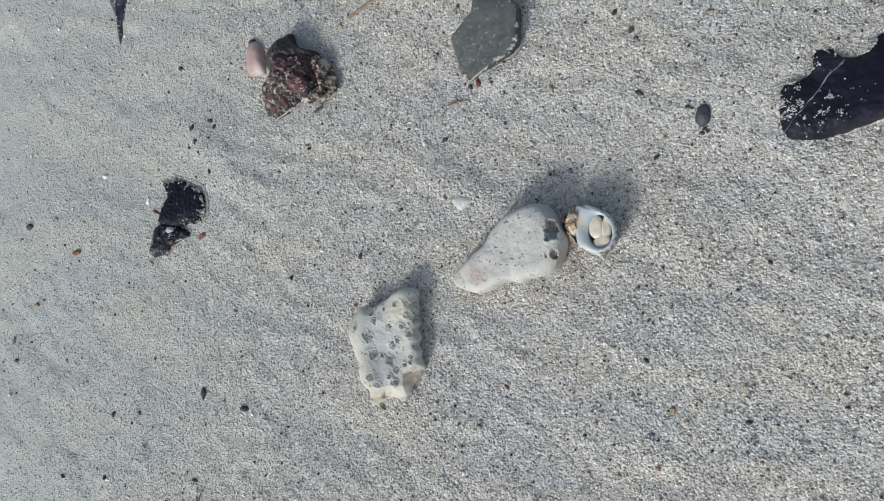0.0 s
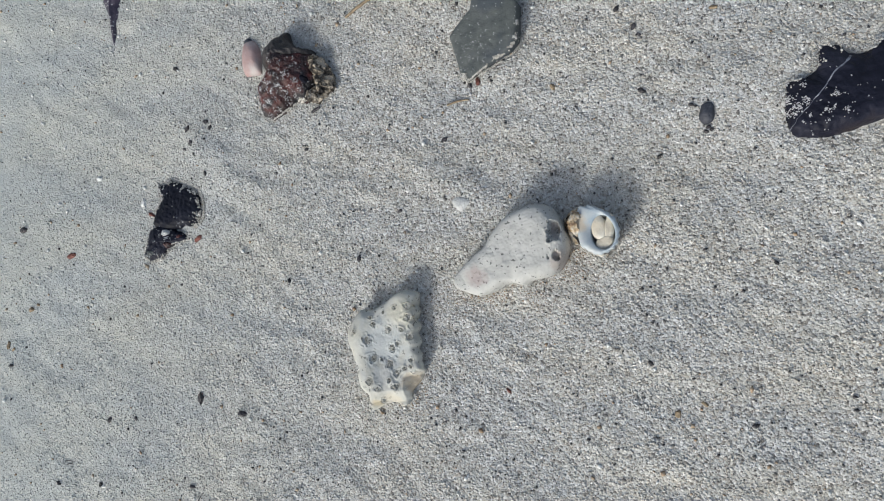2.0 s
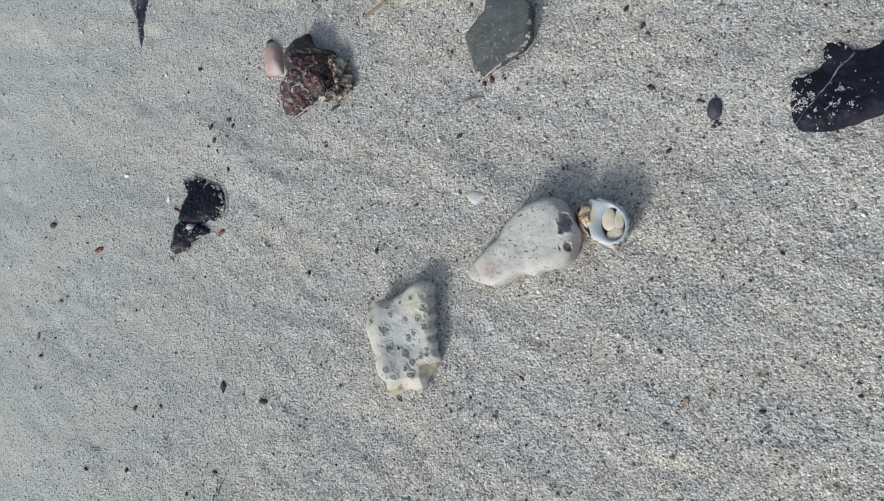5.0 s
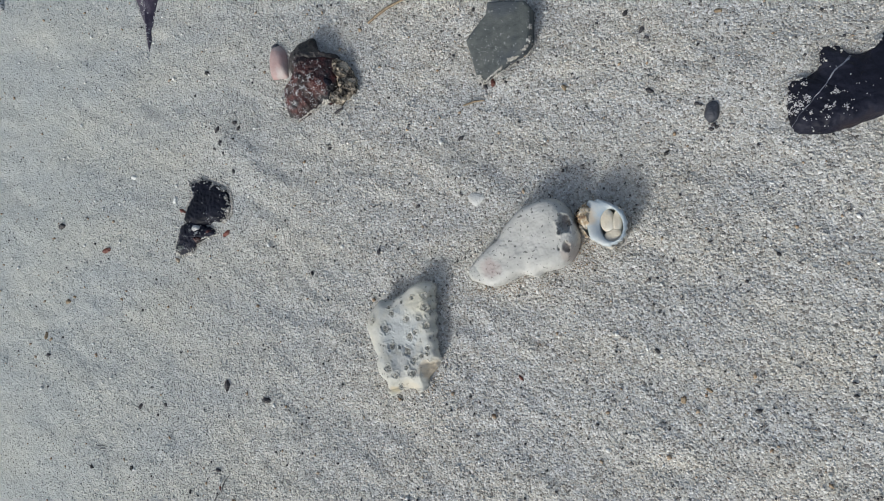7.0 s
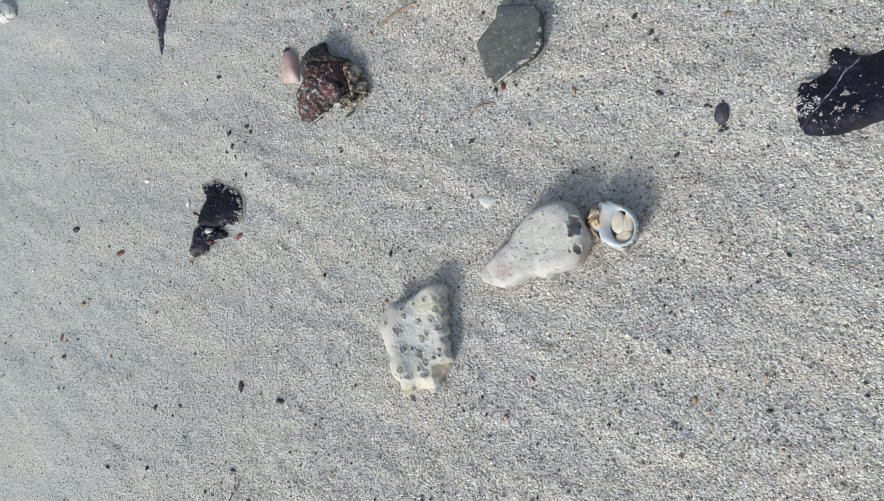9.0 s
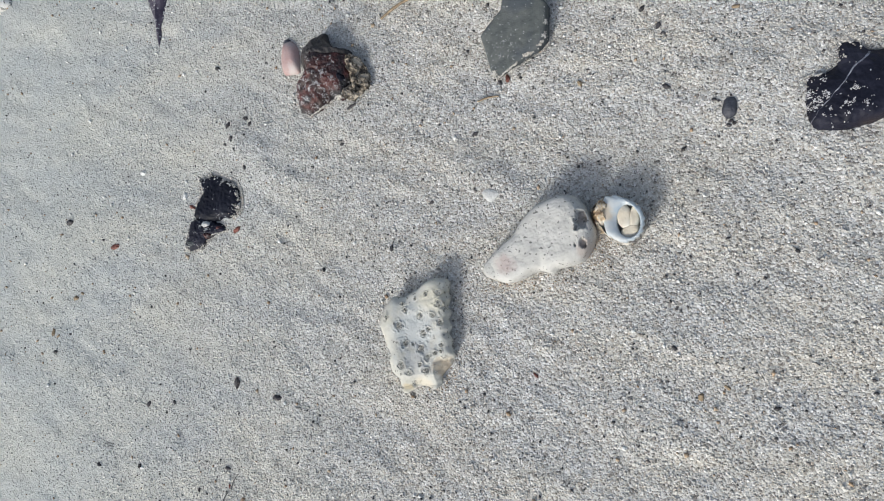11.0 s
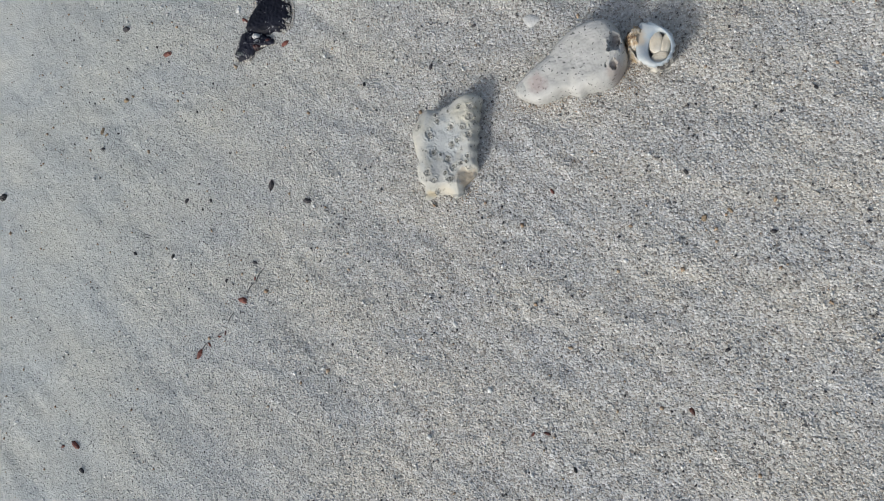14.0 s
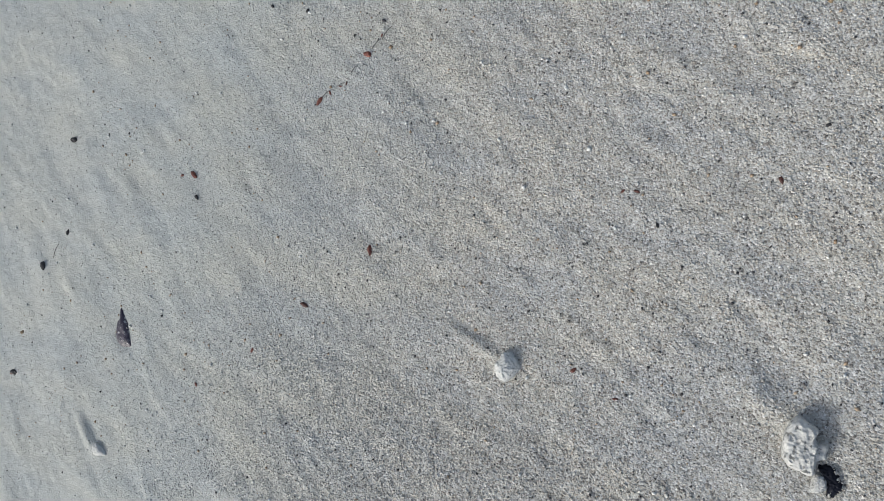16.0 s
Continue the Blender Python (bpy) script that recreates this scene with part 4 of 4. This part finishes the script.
def rubble_top(x, y):
    # The lobe in the east lies lower.
    return 7.6 - 2.8 * min(1.0, max(0.0, (x - 3.2 + 0.1 * y) / 0.9))


def rubble_sockets(x, y, z):
    z += 0.5 * noise.noise((x * 0.45, y * 0.45, 21.0)) + 0.22 * noise.noise((x * 1.1, y * 1.1, 23.0))
    for px, py, pr in SOCKETS:
        d = math.hypot(x - px, y - py) / pr * (1 + 0.5 * noise.noise((x, y, px)))
        z -= 0.55 * min(1.0, max(0.0, (1.0 - d) / 0.5))
    return z


rubble = thing("coral_rubble", lump(RUBBLE, rubble_top, (-0.8, 0), 190, 60, 7.0, 3, 0.30, 0.22, 5, 33, True, rubble_sockets), M_PUMICE, on_sand(0.1161, -0.2155, -0.0005),
               "knobbly pale grey coral rubble with sockets, on sand", "coral")
thing("coral_rubble", lump(((-2.1, 2.3), (-0.2, 3.8), (1.9, 2.6), (2.6, -0.4), (1.0, -3.1), (-2.0, -3.0)), 3.6, (0, 0), 80, 26, 3.0, 3, 0.5, 0.5, 3, 35), M_PUMICE, on_sand(0.1232, -0.2266, -0.0005),
      "small pale pinkish coral rubble beside a larger piece", "coral")
# Black lump put where deep shade lies by the rubble, only partly stone.
dark = thing("stone_and_shade", lump(((-5.1, 2.2), (-2.8, 4.5), (1.0, 3.3), (3.6, -1.7), (2.2, -6.0), (0.0, -6.4), (-0.8, -3.4), (-2.6, -0.6)), 3.2, (0, -1), 90, 26, 2.8, 3, 0.6, 0.45, 4, 36), M_BLACK, on_sand(0.1268, -0.2232, -0.0008),
      "narrow blackish stone and deep shade between the coral rubble and sand", "stone")
banked(dark, 260, 48, ((-2.8, 4.5), (1.0, 3.3), (3.6, -1.7), (2.2, -6.0), (0.0, -6.4)), 1.2)
purple = thing("mussel_shard", lump(((-7.2, 10.2), (-4.1, 7.8), (0.1, 4.7), (4.5, -3.7), (7.4, -8.7), (2.0, -10.4), (-2.5, -10.2), (-5.9, -5.8), (-7.4, 0.3), (-6.6, 5.0)), 2.6, (-1, -3), 80, 20, 2.4, 2, 0.25, 0.2, 5, 37), M_PURPLE,
               on_sand(-0.2137, -0.2725, -0.0006), "dark purple mussel shell shard in pale sand", "shell")
dusted(purple, 170, 43, lambda x, y: 0.8 * patch(x, y, 2, -5, 3) + 0.5 * patch(x, y, 3, 1, 2.5) + 0.05)
thing("pale_pebble", lump(((-5.5, 0.6), (-3.0, 3.4), (-0.7, 3.0), (4.0, 1.0), (5.5, -1.2), (1.0, -3.4), (-3.4, -3.0)), 2.6, (0, 0), 50, 16, 2.4, 2, 0.4, 0.3, 4, 39), M_CHALK, on_sand(-0.2117, -0.3420),
      "small pale pebble with a sand tail behind it", "pebble")


# ---- plant bits ----
def stalk(length, width, seed, bend=0.06):
    """A dry stalk in millimetres: a thin, bent, tapered tube with a split end."""
    r = random.Random(seed)
    bm = bmesh.new()
    rows = []
    for k in range(15):
        u = k / 14
        w = width * (0.55 + 0.45 * math.sin(math.pi * min(1, 0.15 + u * 0.85))) * (1 + 0.2 * (r.random() - 0.5))
        cx, cy = (u - 0.5) * length, bend * length * math.sin(u * math.pi) + 0.1 * r.random()
        rows.append([bm.verts.new((cx / 1000, (cy + w * 0.5 * math.cos(a)) / 1000, (0.45 + w * 0.35 * math.sin(a)) / 1000)) for a in [i * math.tau / 7 for i in range(7)]])
    for a, b in zip(rows, rows[1:]):
        for i in range(7):
            bm.faces.new((a[i], a[(i + 1) % 7], b[(i + 1) % 7], b[i]))
    bm.faces.new(rows[0][::-1])
    bm.faces.new(rows[-1])
    return bm


thing("straw", stalk(18.6, 1.3, 1), M_STRAW, on_sand(-0.0142, 0.0931, 0.0002, 22), "dry golden straw bit lying on sand", "straw")
thing("straw", stalk(8.4, 0.8, 2), M_STRAW, on_sand(0.0202, 0.0495, 0.0002, 6), "short orange-brown straw bit on sand", "straw")
thing("charred_twig", stalk(4.2, 1.2, 3, 0.02), M_GRIT, on_sand(-0.0367, 0.0554, 0.0002, 24), "tiny black twig beside the lava rock", "twig")
for x, y, turn, length in ((-0.161, -0.0785, 2, 7.0), (-0.160, -0.0795, 6, 4.0), (-0.282, -0.246, 80, 9.0), (-0.0945, -0.0925, 62, 7.0), (-0.1195, -0.1255, 44, 6.0), (-0.1125, -0.1200, 35, 3.5), (-0.1070, -0.1120, 60, 5.0), (-0.0985, -0.0985, 57, 6.0), (-0.071, -0.1935, 10, 4.0)):
    thing("rootlet", stalk(length, 0.4, int(length * 10), 0.09), M_GRIT, on_sand(x, y, -0.0001, turn), "thin dark thread of dried root on sand", "root", "rootlets on the sand")


def crumb_mesh(seed, material):
    """A curled, torn flake a millimetre or two across."""
    r = random.Random(seed)
    ring = [((0.9 + 0.5 * r.random()) * math.cos(i * math.tau / 9), (0.55 + 0.45 * r.random()) * math.sin(i * math.tau / 9)) for i in range(9)]
    return finish("flake", lump(ring, 0.9, (0.2, 0), 18, 6, 2, 0.5, 0.5, 0.5, 1.6, seed, False), material, False)


CRUMBS = [crumb_mesh(s, M_CRUMB) for s in (51, 52, 53)]
HUSKS = [crumb_mesh(s, M_STRAW) for s in (71, 72)]
GRITS = [crumb_mesh(s, M_GRIT) for s in (61, 62, 63, 64)]
# Red crumbs: x, y in millimetres, and size.
for i, (x, y, s) in enumerate(((-102, -104, 1.7), (-123, -130, 1.6), (-118, -125, 0.8), (-113, -121, 0.6), (-110, -119, 0.7), (-191, -181, 1.9), (-199, -183, 0.9), (-74, -193, 1.7), (-102, -227, 1.6), (31, -216, 1.0),
                               (32, -52, 0.8), (-159, 9, 1.7), (-93, -52, 1.2), (-116, 23, 1.2), (-93, 11, 1.5), (28, 56, 1.2), (37, -141, 0.9), (31.8, -142, 0.7), (86, -126, 1.0), (49.7, -221.6, 0.8), (-125, -257, 1.0), (-155, -285, 0.9), (-297, -326, 1.6), (-97, -94, 0.7))):
    ob = new("plant_crumb", CRUMBS[i % 3])
    ob.matrix_basis = on_sand(x / 1000, y / 1000, 0.0, (i * 67) % 360) @ Matrix.Diagonal((s * 1.35, s * 1.0, s * 0.85, 1))
    tagged(ob, "tiny reddish-brown dried plant crumb on sand", "plant crumb", "plant crumbs on the sand")
for i, (x, y, s) in enumerate(((-182, -13, 2.0), (-195, -28, 1.8), (-178, -11, 1.2), (-192, -30, 1.1), (54, 50, 1.7), (107, 68, 1.4), (86, -60, 1.8), (94, -57, 1.2), (-296, -300, 2.0))):
    ob = new("husk", HUSKS[i % 2])
    ob.matrix_basis = on_sand(x / 1000, y / 1000, 0.0, (i * 71) % 360) @ Matrix.Diagonal((s * 0.8, s * 0.6, s * 0.6, 1))
    tagged(ob, "tiny pale tan seed husk on sand", "husk", "husks on the sand")
# Bits of white shell: x, y in millimetres, and size.
CHIPS = [crumb_mesh(s, M_WHITE) for s in (81, 82)]
for i, (x, y, s) in enumerate(((-144, 41.4, 1.7), (-120, 28.3, 1.9), (-68, -13.8, 1.0), (-142, -87.7, 1.1), (-232, -176, 1.5), (-2.5, -105, 1.4), (25, -15, 0.8), (-152, 30, 0.9), (60, 64, 0.9), (118, 8, 0.9))):
    ob = new("shell_bit", CHIPS[i % 2])
    ob.matrix_basis = on_sand(x / 1000, y / 1000, 0.0, (i * 59) % 360) @ Matrix.Diagonal((s * 0.9, s * 0.8, s * 0.7, 1))
    tagged(ob, "tiny white broken shell bit on sand", "shell bit", "shell bits on the sand")
# Black grit: x, y in millimetres, and size.
for i, (x, y, s) in enumerate(((-187, 23, 1.8), (-93, -53, 1.8), (-74, -59, 1.6), (-21, -3, 1.0), (-102, 83, 1.2), (-96, 56, 1.2), (83, 44, 1.2), (77, 73, 1.0), (118, -15, 0.8), (14, 37, 1.1), (25, 55, 1.1),
                               (-42, 41, 0.8), (-51, -9, 0.9), (-193, -37, 1.0), (-112, -96, 0.8), (-98, -87, 1.0), (-143, -87, 1.1), (-166, -87, 1.0), (-139, -61, 1.1), (-185, -192, 1.2), (-259, -63, 2.2), (48, -152, 0.9),
                               (96, -104, 0.9), (-290, -257, 2.0), (-289, -180, 2.2), (-276, -233, 1.3), (-296, -325, 2.2), (-94, 50, 1.0), (-87, 58, 1.2), (-85, 55.5, 0.9), (-97.5, 48, 0.8), (82, 66, 1.0), (83.5, 63, 0.8), (87, 22, 0.9), (79, -44, 0.9), (-4, 13, 0.8), (-125, -60.5, 0.9), (108, -63.5, 0.9), (-88, 37, 0.9))):
    ob = new("grit", GRITS[i % 4])
    ob.matrix_basis = on_sand(x / 1000, y / 1000, 0.0, (i * 83) % 360) @ Matrix.Diagonal((s * 1.1, s * 0.9, s * 0.9, 1))
    tagged(ob, "single black grit fragment on pale sand", "grit", "black grit on the sand")
